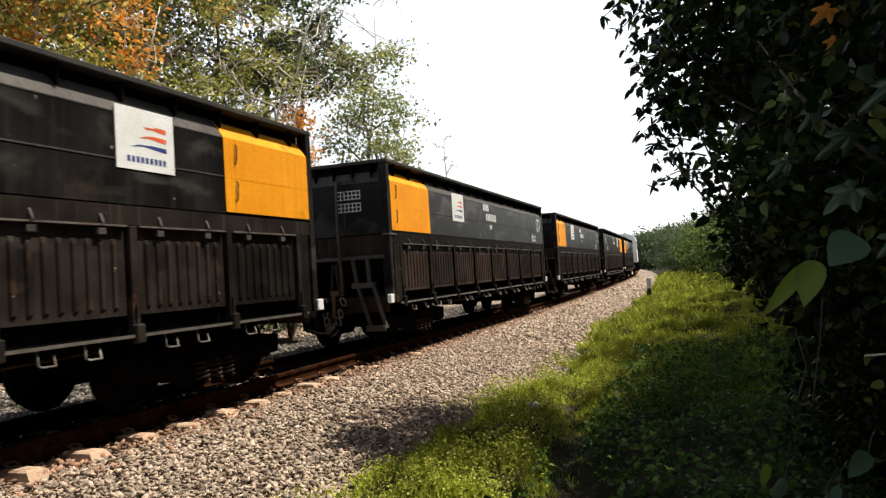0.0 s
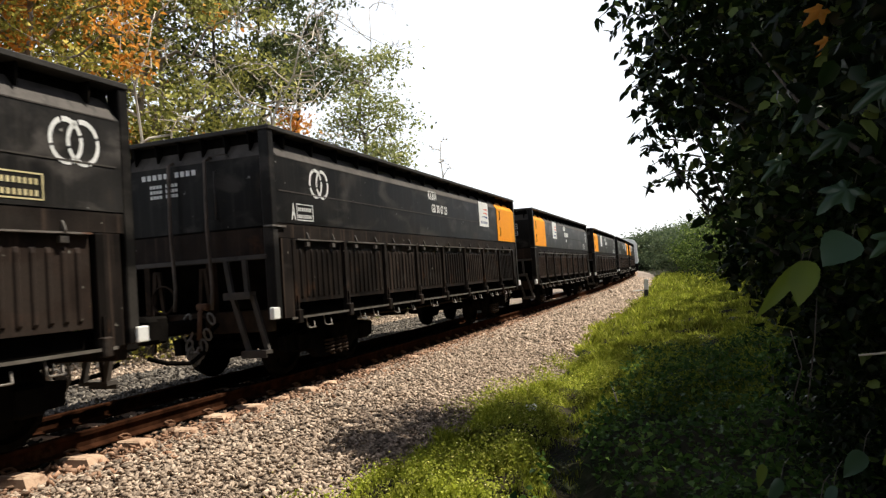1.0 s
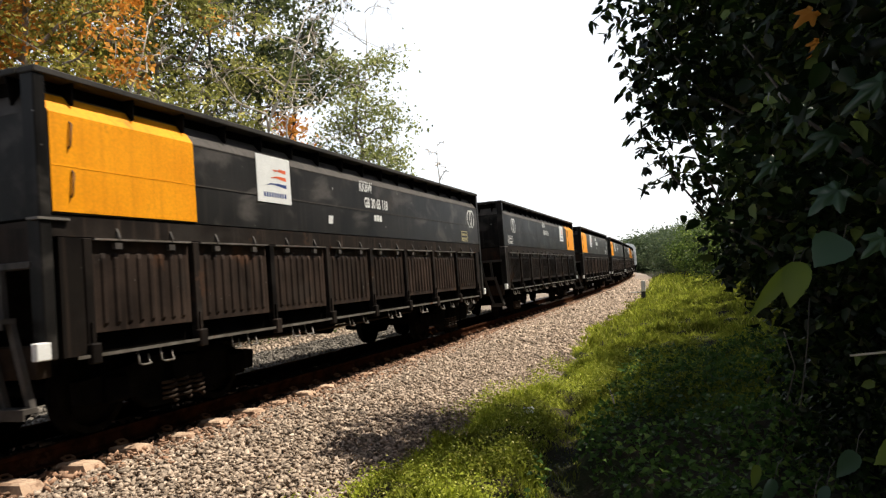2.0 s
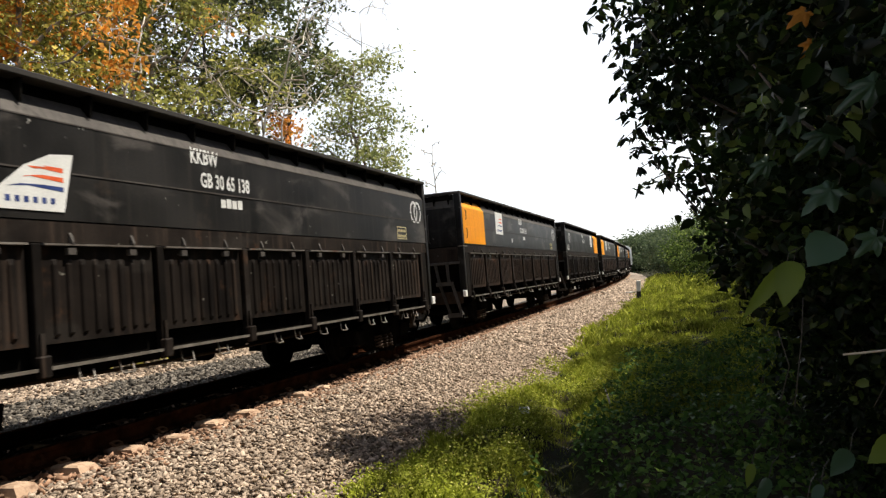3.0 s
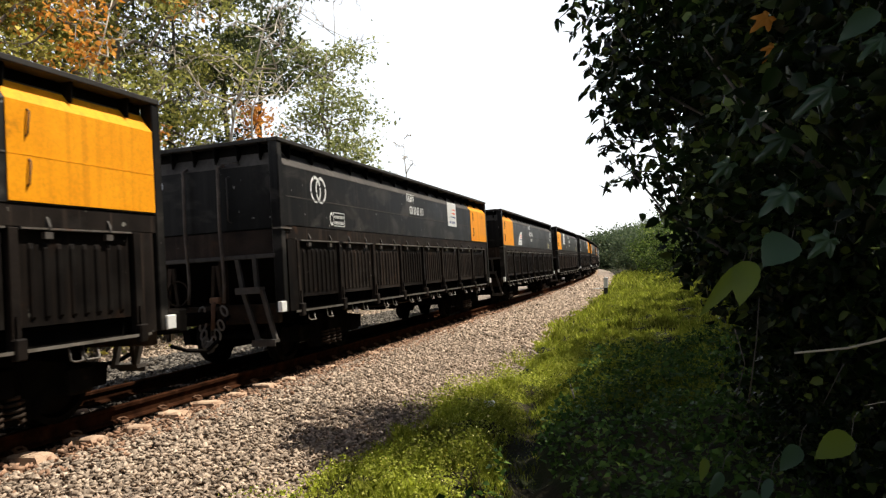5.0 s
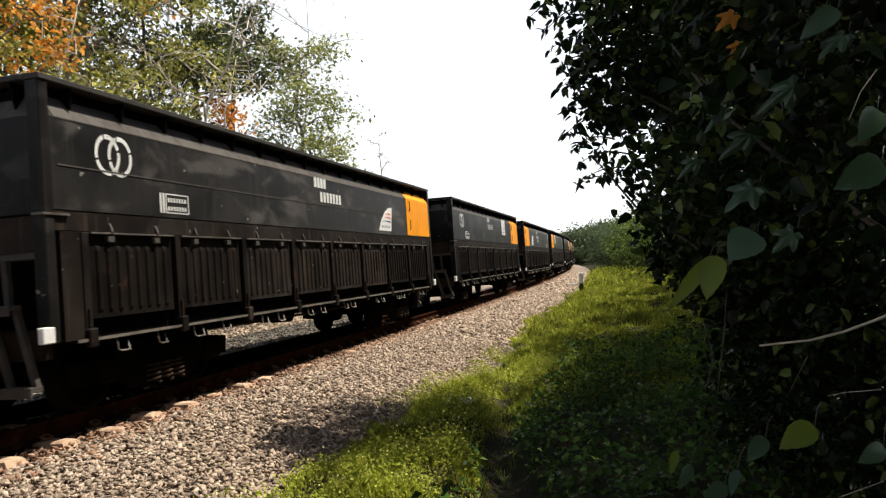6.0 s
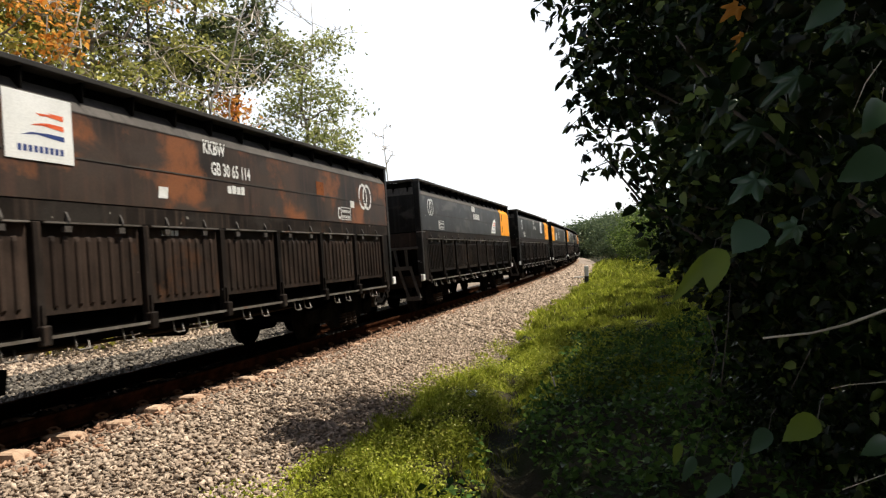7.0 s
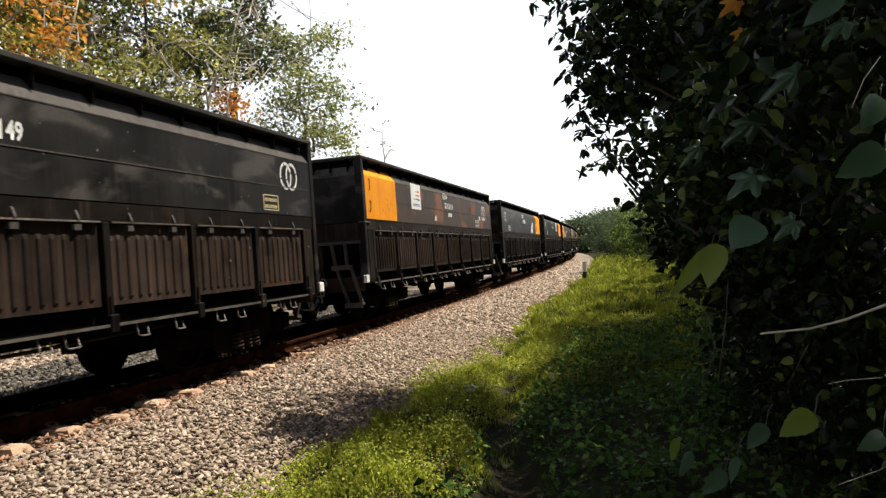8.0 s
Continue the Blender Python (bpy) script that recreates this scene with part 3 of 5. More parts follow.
        bm = tube(bmesh.new(), [(HW - 0.01, -0.075, 0.72), (HW + 0.005, -0.075, 0.60), (HW + 0.03, -0.06, 0.585), (HW + 0.03, 0.06, 0.585), (HW + 0.005, 0.075, 0.60), (HW - 0.01, 0.075, 0.67)], 0.009, 5)
        shared["hook"] = small_mesh("lashing_hook", bm, M["edge"])
    if ("door", door_mat.name) not in shared:
        shared["door", door_mat.name] = door_mesh(door_mat)
    put("top_rim", shared["rim"])
    put("recess_strip", shared["recess"])
    put("weld_seam", shared["seam"])
    put("hinge_beam", shared["beam"])
    put("side_sill", shared["sill"])
    put("sill_edge", shared["sill_edge"])
    for y0, y1 in ((-HL + 0.17, -HL + 0.40), (HL - 0.37, HL - 0.17)):
        put("corner_panel", small_mesh("corner_panel", boxes((HW - 0.08, HW - 0.004, y0, y1, 0.74, 1.698)), M["door"]))
    for k in range(17):
        put("gusset", shared["gusset"], pose(0, -5.44 + 0.68 * k, 0))
    for k in range(8):
        y = DOOR_X0 + DOOR_STEP * k + 0.06
        d = put("door", shared["door", door_mat.name], pose(HW - 0.002, y, 0))
        lip = part("door_lip", shared["lip"], M["edge"], d)
        lip.matrix_basis = pose(-HW + 0.002, 0, 0)
        for h in (0.27, 0.94):
            put("hinge", shared["hinge"], pose(0, y + h, 0))
    for k in range(9):
        put("door_post", shared["post"], pose(0, DOOR_X0 + DOOR_STEP * k, 0))
        if k < 8:
            for h in (0.42, 0.86):
                put("lashing_hook", shared["hook"], pose(0, DOOR_X0 + DOOR_STEP * k + h, 0, 0, 0, random.choice((0, 0, 8, -6))))


def add_end(wg, sy, body_mat, rods, shared):
    turn = Matrix.Identity(4) if sy < 0 else Matrix.Rotation(math.pi, 4, "Z")

    def put(name, me, m=Matrix.Identity(4), label=""):
        ob = part(name, me, body_mat, wg, label)
        ob.matrix_basis = turn @ m
        return ob

    key = ("end", body_mat.name)
    E = -HL
    if key not in shared:
        bm = bmesh.new()
        prism(bm, [(E + 0.13, 2.97), (E + 0.13, 2.86), (E + 0.05, 2.70), (E + 0.05, 1.52), (E + 0.10, 1.52), (E + 0.10, 2.69), (E + 0.18, 2.86), (E + 0.18, 2.97)], -HW + 0.12, HW - 0.12, "x")
        shared[key] = small_mesh("end_wall", bm, body_mat)
        shared["corner", key] = small_mesh("corner_post", boxes((HW - 0.13, HW + 0.008, E, E + 0.115, 0.74, 2.983), bevel=0.01), body_mat)
    if "ledge" not in shared:
        shared["end_rim"] = small_mesh("end_rim", boxes((-HW + 0.15, HW - 0.15, E - 0.02, E + 0.14, 2.985, ZT), bevel=0.008), M["lip"])
        # same black strip at the ends: rim shade given as colour
        shared["end_recess"] = small_mesh("recess_strip", boxes((-HW + 0.14, HW - 0.14, E + 0.126, E + 0.134, 2.866, 2.984)), M["iron"])
        shared["end_slope"] = small_mesh("end_slope_plate", prism(bmesh.new(), [(E + 0.126, 2.866), (E + 0.046, 2.706), (E + 0.046, 2.696), (E + 0.13, 2.856)], -HW + 0.14, HW - 0.14, "x"), M["rim"])
        shared["ledge"] = small_mesh("end_ledge", boxes((-HW + 0.1, HW - 0.1, E - 0.01, E + 0.1, 1.46, 1.515), bevel=0.006), M["rim"])
        bm = prism(bmesh.new(), [(E + 0.10, 1.46), (E + 0.62, 0.86), (E + 0.66, 0.86), (E + 0.14, 1.46)], -HW + 0.12, HW - 0.12, "x")
        shared["hopper"] = small_mesh("sloping_end_sheet", bm, M["iron"])
        shared["head"] = small_mesh("headstock", boxes((-1.0, 1.0, E + 0.02, E + 0.16, 0.60, 0.86), bevel=0.01), M["rustiron_dark"])
        shared["stanchion"] = small_mesh("stanchion", boxes((-0.045, 0.045, E + 0.0, E + 0.10, 0.86, 1.46), bevel=0.006), M["rustiron_dark"])
        shared["apron"] = small_mesh("end_apron", boxes((-HW + 0.14, HW - 0.14, E + 0.044, E + 0.052, 1.516, 1.835)), M["door_brown"])
        shared["end_seam"] = small_mesh("weld_seam", boxes((-HW + 0.13, HW - 0.13, E + 0.040, E + 0.052, 1.838, 1.856)), M["iron"])
        shared["end_gusset"] = small_mesh("gusset", prism(bmesh.new(), [(E - 0.01, 2.984), (E + 0.126, 2.984), (E + 0.126, 2.872), (E + 0.05, 2.76), (E + 0.035, 2.76)], -0.009, 0.009, "x"), M["iron"])
        bm = boxes((-0.09, 0.09, E - 0.72, E + 0.3, 0.64, 0.80), (-0.15, 0.13, E - 1.03, E - 0.66, 0.58, 0.88), bevel=0.025)
        box(bm, 0.03, 0.17, E - 1.06, E - 0.84, 0.60, 0.86, bevel=0.03)
        shared["coupler"] = small_mesh("coupler", bm, M["iron"])
        bm = tube(bmesh.new(), [(0.28, E, 0.72), (0.30, E - 0.14, 0.66), (0.30, E - 0.3, 0.42), (0.27, E - 0.5, 0.32), (0.2, E - 0.8, 0.36), (0.15, E - 1.03, 0.44)], 0.026, 7)
        shared["hose"] = small_mesh("air_hose", bm, M["iron"])
        link = bmesh.new()
        loop = [(0.042 * math.cos(a), 0, 0.072 * math.sin(a)) for a in (2 * math.pi * k / 10 for k in range(10))]
        tube(link, loop, 0.014, 5, True)
        shared["link"] = small_mesh("chain_link", link, M["chain"])
        shared["step"] = []
        for x0, x1, z0, z1 in ((0.45, 0.51, 1.46, 1.06), (0.71, 0.73, 1.46, 1.06), (0.51, 0.71, 1.06, 0.38), (0.79, 0.97, 1.06, 0.38)):
            bm = prism(bmesh.new(), [(x0, z0), (x0 + 0.055, z0), (x1 + 0.055, z1), (x1, z1)], E - 0.065, E - 0.015)
            shared["step"].append(("step_rail", small_mesh("step_rail", bm, M["step"])))
        for x0, x1, z in ((0.49, 0.86, 1.045), (0.70, 1.04, 0.36)):
            bm = prism(bmesh.new(), [(E - 0.15, z + 0.04), (E - 0.15, z - 0.045), (E - 0.135, z - 0.045), (E - 0.135, z), (E - 0.02, z), (E - 0.02, z + 0.04)], x0, x1, "x")
            shared["step"].append(("step_tread", small_mesh("step_tread", bm, M["step"])))
        bm = tube(bmesh.new(), [(0, E + 0.06, 2.74), (0, E - 0.03, 2.70), (0, E - 0.05, 1.9), (0.04, E - 0.06, 1.15), (0.06, E - 0.12, 0.9)], 0.022, 6)
        shared["grab"] = small_mesh("brake_rod", bm, M["rod"])
        shared["grab_thin"] = small_mesh("grab_rail", tube(bmesh.new(), [(0, E + 0.06, 2.58), (0, E - 0.02, 2.56), (0, E - 0.02, 1.98), (0, E + 0.06, 1.96)], 0.01, 5), M["rim"])
        bm = bmesh.new()
        prism(bm, [(-0.13, 0.40), (-0.09, 0.40), (0.0, 1.40), (-0.05, 1.40)], E - 0.05, E - 0.01)
        prism(bm, [(0.13, 0.62), (0.09, 0.62), (0.0, 1.40), (0.05, 1.40)], E - 0.05, E - 0.01)
        box(bm, -0.1, 0.12, E - 0.055, E - 0.005, 0.80, 0.84)
        shared["hanger"] = small_mesh("hanger_frame", bm, M["rustiron_dark"])
        bm = tube(bmesh.new(), [(0, E + 0.02, 0.90), (0, E - 0.10, 0.93), (0.03, E - 0.2, 0.88), (0.03, E - 0.22, 0.70), (0.05, E - 0.26, 0.56)], 0.028, 7)
        box(bm, -0.06, 0.09, E - 0.16, E - 0.08, 0.90, 0.98, bevel=0.012)
        shared["cock"] = small_mesh("hose_cock", bm, M["rustiron"])
        bm = tube(bmesh.new(), [(-0.12, E + 0.04, 2.76), (-0.12, E - 0.03, 2.78), (0.12, E - 0.03, 2.78), (0.12, E + 0.04, 2.76)], 0.012, 6)
        shared["grab_top"] = small_mesh("grab_handle", bm, M["rim"])
        bm = boxes((HW - 0.05, HW + 0.012, E - 0.085, E + 0.05, 0.745, 0.885), bevel=0.008)
        shared["lamp"] = small_mesh("white_marker_box", bm, M["white"])
        bm = boxes((HW - 0.1, HW + 0.022, E - 0.03, E + 0.27, 1.83, 1.85))
        shared["bracket"] = small_mesh("corner_bracket", bm, M["edge"])
        shared["valve"] = small_mesh("hand_brake_wheel", tube(bmesh.new(), [(0.17 * math.cos(a), E - 0.06, 1.05 + 0.17 * math.sin(a)) for a in (2 * math.pi * k / 14 for k in range(14))], 0.014, 5, True), M["rustiron_dark"])
    put("end_wall", shared[key])
    put("end_slope_plate", shared["end_slope"])
    put("end_rim", shared["end_rim"])
    put("recess_strip", shared["end_recess"])
    put("end_ledge", shared["ledge"])
    put("sloping_end_sheet", shared["hopper"])
    put("headstock", shared["head"])
    put("corner_post", shared["corner", key])
    cp = part("corner_post", shared["corner", key], body_mat, wg)
    cp.matrix_basis = turn @ Matrix.Translation((-2 * HW + 0.122, 0, 0))
    for x in (-0.74, 0.2):
        put("stanchion", shared["stanchion"], pose(x, 0, 0))
    put("end_apron", shared["apron"])
    put("weld_seam", shared["end_seam"])
    for k in range(6):
        put("gusset", shared["end_gusset"], pose(-0.85 + 0.34 * k, 0, 0))
    put("coupler", shared["coupler"])
    put("air_hose", shared["hose"])
    for k in range(11):
        a = k / 10
        z = 0.80 - 0.46 * math.sin(math.pi * a) ** 0.8
        put("chain_link", shared["link"], pose(0.02 + 0.34 * a, E - 0.22 - 0.12 * math.sin(math.pi * a), z, 0, 60 * (0.5 - a), 70 * (k % 2)))
    for piece, me in shared["step"]:
        put(piece, me)
    put("hanger_frame", shared["hanger"], pose(0.12, 0.03, 0))
    put("hanger_frame", shared["hanger"], pose(-0.55, 0, 0))
    put("hose_cock", shared["cock"], pose(0.16, 0, 0))
    if rods:
        put("brake_rod", shared["grab"], pose(0.24, 0, 0))
        put("brake_rod", shared["grab"], pose(-0.3, 0, 0))
        put("grab_rail", shared["grab_thin"], pose(0.36, 0, 0))
    put("grab_handle", shared["grab_top"], pose(0.42, 0, -0.03))
    put("corner_bracket", shared["bracket"])
    put("white_marker_box", shared["lamp"], label="small white marker box")
    if sy > 0:
        put("white_marker_box", shared["lamp"], pose(-2 * HW + 0.018, 0, 0), "small white marker box")
        for piece, me in shared["step"]:
            put(piece, me, pose(-1.4, 0, 0))
    put("hand_brake_wheel", shared["valve"], pose(-0.45, 0, 0))


def add_bogie(wg, y, shared):
    if "bogie" not in shared:
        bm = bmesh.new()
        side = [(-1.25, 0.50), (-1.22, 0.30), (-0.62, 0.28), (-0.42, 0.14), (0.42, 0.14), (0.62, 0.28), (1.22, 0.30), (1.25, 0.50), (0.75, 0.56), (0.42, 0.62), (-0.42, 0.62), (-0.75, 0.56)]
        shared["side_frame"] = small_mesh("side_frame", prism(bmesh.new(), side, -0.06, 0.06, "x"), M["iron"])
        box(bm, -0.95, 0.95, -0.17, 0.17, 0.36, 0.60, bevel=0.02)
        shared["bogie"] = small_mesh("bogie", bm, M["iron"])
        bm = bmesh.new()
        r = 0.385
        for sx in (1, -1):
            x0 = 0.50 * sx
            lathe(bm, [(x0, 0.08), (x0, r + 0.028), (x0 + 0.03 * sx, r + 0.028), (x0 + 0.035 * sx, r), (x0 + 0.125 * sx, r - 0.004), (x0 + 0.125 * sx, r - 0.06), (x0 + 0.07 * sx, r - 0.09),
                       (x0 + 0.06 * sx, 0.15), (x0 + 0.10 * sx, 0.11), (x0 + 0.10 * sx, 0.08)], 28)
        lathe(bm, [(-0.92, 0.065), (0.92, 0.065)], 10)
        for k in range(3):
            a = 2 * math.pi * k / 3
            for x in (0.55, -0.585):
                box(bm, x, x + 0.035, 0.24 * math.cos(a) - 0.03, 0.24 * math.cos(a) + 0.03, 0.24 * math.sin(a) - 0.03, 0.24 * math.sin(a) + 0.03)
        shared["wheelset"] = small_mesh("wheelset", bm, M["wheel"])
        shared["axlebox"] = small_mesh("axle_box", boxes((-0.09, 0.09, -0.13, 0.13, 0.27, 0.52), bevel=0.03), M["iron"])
        bm = bmesh.new()
        helix = [(0.07 * math.cos(a), 0.07 * math.sin(a), 0.16 + 0.2 * k / 40) for k in range(41) for a in (2 * math.pi * k / 10,)]
        tube(bm, helix, 0.017, 5)
        shared["spring"] = small_mesh("coil_spring", bm, M["rustiron_dark"])
    b = part("bogie", shared["bogie"], M["iron"], wg)
    b.matrix_basis = pose(0, y, 0)
    for x in (-0.80, 0.80):
        part("side_frame", shared["side_frame"], M["iron"], b).matrix_basis = pose(x, 0, 0)
    for yy in (-0.875, 0.875):
        for x in (-0.84, 0.84):
            part("axle_box", shared["axlebox"], M["iron"], b).matrix_basis = pose(x, yy, 0)
    for x in (-0.80, 0.80):
        for dy in (-0.2, 0.0, 0.2):
            part("coil_spring", shared["spring"], M["chain"], b).matrix_basis = pose(x + (0.08 if x > 0 else -0.08), dy, 0)
    wheels = []
    for yy in (-0.875, 0.875):
        w = part("wheelset", shared["wheelset"], M["wheel"], b)
        w.matrix_basis = pose(0, yy, 0.385)
        wheels.append(w)
    return wheels


def text_mesh(body, width, height, material):
    cu = bpy.data.curves.new("text", "FONT")
    cu.body, cu.extrude, cu.resolution_u, cu.offset = body, 0.0, 2, 0.028
    tmp = bpy.data.objects.new("text", cu)
    me = bpy.data.meshes.new_from_object(tmp)
    bpy.data.objects.remove(tmp)
    co = np.empty(len(me.vertices) * 3)
    me.vertices.foreach_get("co", co)
    co = co.reshape(-1, 3)
    lo, hi = co.min(0), co.max(0)
    k = np.array([width, height]) / (hi - lo)[:2]
    flat = (co[:, :2] - lo[:2]) * k
    bm = bmesh.new()
    bm.from_mesh(me)
    bm.verts.ensure_lookup_table()
    for v, (a, b) in zip(bm.verts, flat):
        v.co = (0, a, b)
    bpy.data.meshes.remove(me)
    return small_mesh("lettering", bm, material)


def ring_arcs(material):
    """The eight stencilled arcs of two interlocked rings."""
    arcs = []
    for cy in (0.16, 0.33):
        for q in range(4):
            bm = bmesh.new()
            a0 = math.pi / 2 * q + 0.06 + 0.3
            for k in range(6):
                a, b = a0 + 1.45 * k / 6, a0 + 1.45 * (k + 1) / 6
                vs = [bm.verts.new((0, cy + r * math.cos(t), 0.165 + 1.16 * r * math.sin(t))) for r, t in ((0.17, a), (0.17, b), (0.132, b), (0.132, a))]
                bm.faces.new(vs)
            arcs.append(small_mesh("ring_arc", bm, material))
    return arcs


def plate(name, y0, y1, z0, z1, material, wg, x=None, t=0.004, label="", skew=0.0):
    x = HW if x is None else x
    bm = bmesh.new()
    prism(bm, [(y0, z0), (y1, z0), (y1 + skew, z1), (y0 + skew, z1)], x, x + t, "x")
    return part(name, bm, material, wg, label)


def sail(bm, pts, x):
    f = bm.faces.new([bm.verts.new((x, y, z)) for y, z in pts])
    return f


def add_logo(wg, y0, z0, w, h, kind):
    x = HW + 0.0085
    if kind == "square":
        sign = plate("logo_sheet", y0, y0 + w, z0, z0 + h, M["white"], wg, t=0.008, label="white square sheet with red and blue swooshes")
    else:
        bm = prism(bmesh.new(), [(y0, z0), (y0 + w * 0.86, z0), (y0 + w, z0 + h), (y0 + w * 0.72, z0 + h * 0.95), (y0 + w * 0.42, z0 + h * 0.72), (y0 + w * 0.17, z0 + h * 0.38)], HW, HW + 0.008, "x")
        sign = part("logo_sheet", bm, M["white"], wg, "white sail-shaped sheet with red and blue swooshes")

    def P(a, b):
        return (y0 + a * w, z0 + b * h)
    for b0, mat_name, name in ((0.36, "blue", "blue_swoosh"), (0.52, "red", "red_swoosh"), (0.68, "red", "red_swoosh")):
        left = 0.22 + (b0 - 0.36) * 0.95
        bm = bmesh.new()
        sail(bm, [P(left, b0 + 0.0), P(0.45, b0 + 0.035), P(0.86, b0 - 0.02), P(0.86, b0 + 0.06), P(0.62, b0 + 0.07), P(left + 0.15, b0 + 0.055)], x + 0.001)
        part(name, bm, M[mat_name], sign)
    for k in range(9 if kind == "square" else 6):
        a = (0.17 + 0.077 * k) if kind == "square" else (0.2 + 0.1 * k)
        bm = bmesh.new()
        sail(bm, [P(a, 0.12), P(a + 0.05, 0.12), P(a + 0.05, 0.22), P(a, 0.22)], x + 0.001)
        part("letter_bar", bm, M["blue"], sign)


def add_livery(wg, orange, logo, logo_y, number, num_y, tag, rings_y, box_y, box_kind, shared):
    x = HW + 0.0035
    y0, y1 = (-5.72, -4.0) if orange < 0 else (4.06, 5.72)
    bm = prism(bmesh.new(), [(HW - 0.118, 2.875), (HW + 0.009, 2.697), (HW + 0.009, 1.90), (HW + 0.002, 1.90), (HW + 0.004, 2.692), (HW - 0.124, 2.870)], y0, y1)
    pan = part("orange_panel", bm, M["orange"], wg, "bright orange painted end panel")
    part("weld_seam", boxes((HW + 0.006, HW + 0.011, y0, y1, 2.268, 2.280)), M["orange"], pan)
    for z in (2.02, 2.42):
        part("latch_bar", tube(bmesh.new(), [(HW + 0.008, y0 + 0.18, z), (HW + 0.03, y0 + 0.18, z + 0.02), (HW + 0.03, y0 + 0.2, z + 0.2), (HW + 0.008, y0 + 0.2, z + 0.22)], 0.009, 5), M["rustiron"], pan)
    if logo == "square":
        add_logo(wg, logo_y, 2.2, 0.72, 0.56, "square")
    else:
        add_logo(wg, logo_y, 1.95, 0.8, 0.48, "sail")

    def put_text(body, y, z, w, h, m="stencil"):
        ob = part("lettering", text_mesh(body, w, h, M[m]), M[m], wg)
        ob.matrix_basis = pose(x, y, z)

    if number:
        put_text("KKBW", num_y, 2.56, 0.45, 0.16)
        put_text(number, num_y + 0.14, 2.32, 0.86, 0.165)
    else:
        for k in range(4):
            plate("letter_bar", num_y + 0.115 * k, num_y + 0.09 + 0.115 * k, 2.54, 2.70, M["stencil"], wg)
        for k in range(5 if num_y > -0.48 else 7):
            plate("letter_bar", num_y + 0.2 + 0.122 * k, num_y + 0.28 + 0.122 * k, 2.32, 2.48, M["stencil"], wg)
    if tag:
        for k in range(tag):
            plate("paint_patch", num_y + 0.46 + 0.1 * k, num_y + 0.54 + 0.1 * k, 2.13, 2.22 + 0.01 * (k % 2), M["stencil"], wg)
    if "rings" not in shared:
        shared["rings"] = ring_arcs(M["stencil"])
    for me in shared["rings"]:
        part("ring_arc", me, M["stencil"], wg).matrix_basis = pose(x, rings_y, 2.27) if number != "GB 30 65 114" else pose(x, rings_y - 0.05, 2.18) @ Matrix.Scale(1.18, 4)
    m = M["yellowline"] if box_kind == "yellow" else M["stencil"]
    a, b, c, d = box_y, box_y + 0.40, 1.93, 2.14
    for q in ((a, b, c, c + 0.012), (a, b, d - 0.012, d), (a, a + 0.012, c + 0.012, d - 0.012), (b - 0.012, b, c + 0.012, d - 0.012)):
        plate("load_table_line", *q, m, wg)
    for z in (1.955, 2.045):
        for k in range(7):
            plate("letter_bar", a + 0.036 + 0.048 * k, a + 0.061 + 0.048 * k, z + 0.004, z + 0.05, m, wg)
    if box_kind in ("C", "A"):
        put_text(box_kind, a - 0.13, 1.93, 0.1, 0.21)
    elif box_kind == "H":
        for k in range(2):
            plate("letter_bar", a - 0.1 + 0.05 * k, a - 0.07 + 0.05 * k, 1.93, 2.14, m, wg)


def add_end_marks(wg, style):
    """Stencilled lines of writing on the end that faces backwards."""
    y = -HL + 0.046
    if style == 3:
        ob = part("lettering", text_mesh("246", 0.24, 0.085, M["stencil"]), M["stencil"], wg)
        ob.matrix_basis = Matrix.Translation((-0.93, y - 0.003, 2.53)) @ Matrix.Rotation(-math.pi / 2, 4, "Z")
    rows = {3: [], 0: [(2.56, 10, 0.065), (2.45, 9, 0.04), (2.385, 9, 0.04), (2.32, 9, 0.04)], 1: [(2.5, 3, 0.09)], 2: []}[style]
    for z, n, h in rows:
        for k in range(n):
            if k == n // 2:
                continue
            x0 = (-0.78 + 0.085 * k if h > 0.05 else -0.66 + 0.048 * k) if style == 0 else -0.9 + 0.075 * k
            part("letter_bar", boxes((x0, x0 + (0.055 if h > 0.05 else 0.034), y - 0.002, y + 0.004, z, z + h)), M["stencil"], wg)
    if style == 2:
        for z0 in (2.24, 2.44):
            for k in range(7):
                part("grid_line", boxes((0.2 + 0.07 * k, 0.212 + 0.07 * k, y - 0.002, y + 0.004, z0, z0 + 0.14)), M["stencil"], wg)
            for k in range(3):
                part("grid_line", boxes((0.2, 0.63, y - 0.003, y + 0.004, z0 + 0.065 * k, z0 + 0.012 + 0.065 * k)), M["stencil"], wg)


M["rustiron_dark"] = mat("brown_grimy_iron", (0.022, 0.017, 0.013), (0.045, 0.031, 0.023), 0.8, 0, 6, 60, 0.3, 0.004, 0.3, spots=(0.10, 0.045, 0.022), spot_scale=5, spot_at=0.6, spec=0.03)
M["rod"] = mat("worn_brown_rod", (0.06, 0.046, 0.036), (0.13, 0.10, 0.08), 0.7, 0, 6, 60, 0.2, 0.003, 0.2, spec=0.2)
M["lip"] = mat("dusty_rim_steel", (0.028, 0.026, 0.024), (0.05, 0.045, 0.04), 0.7, 0, 3, 40, 0.2, 0.004, 0.1, spec=0.15)
M["rustspot"] = mat("fresh_rust", (0.16, 0.05, 0.018), (0.24, 0.08, 0.028), 0.85, 0, 5, 60, 0.2, 0.003, 0, spots=(0.06, 0.03, 0.018), spot_scale=7, spot_at=0.55, spec=0.1)
M["step"] = mat("dusty_step_iron", (0.045, 0.039, 0.034), (0.08, 0.07, 0.062), 0.75, 0, 6, 60, 0.3, 0.004, 0.2, spec=0.2)

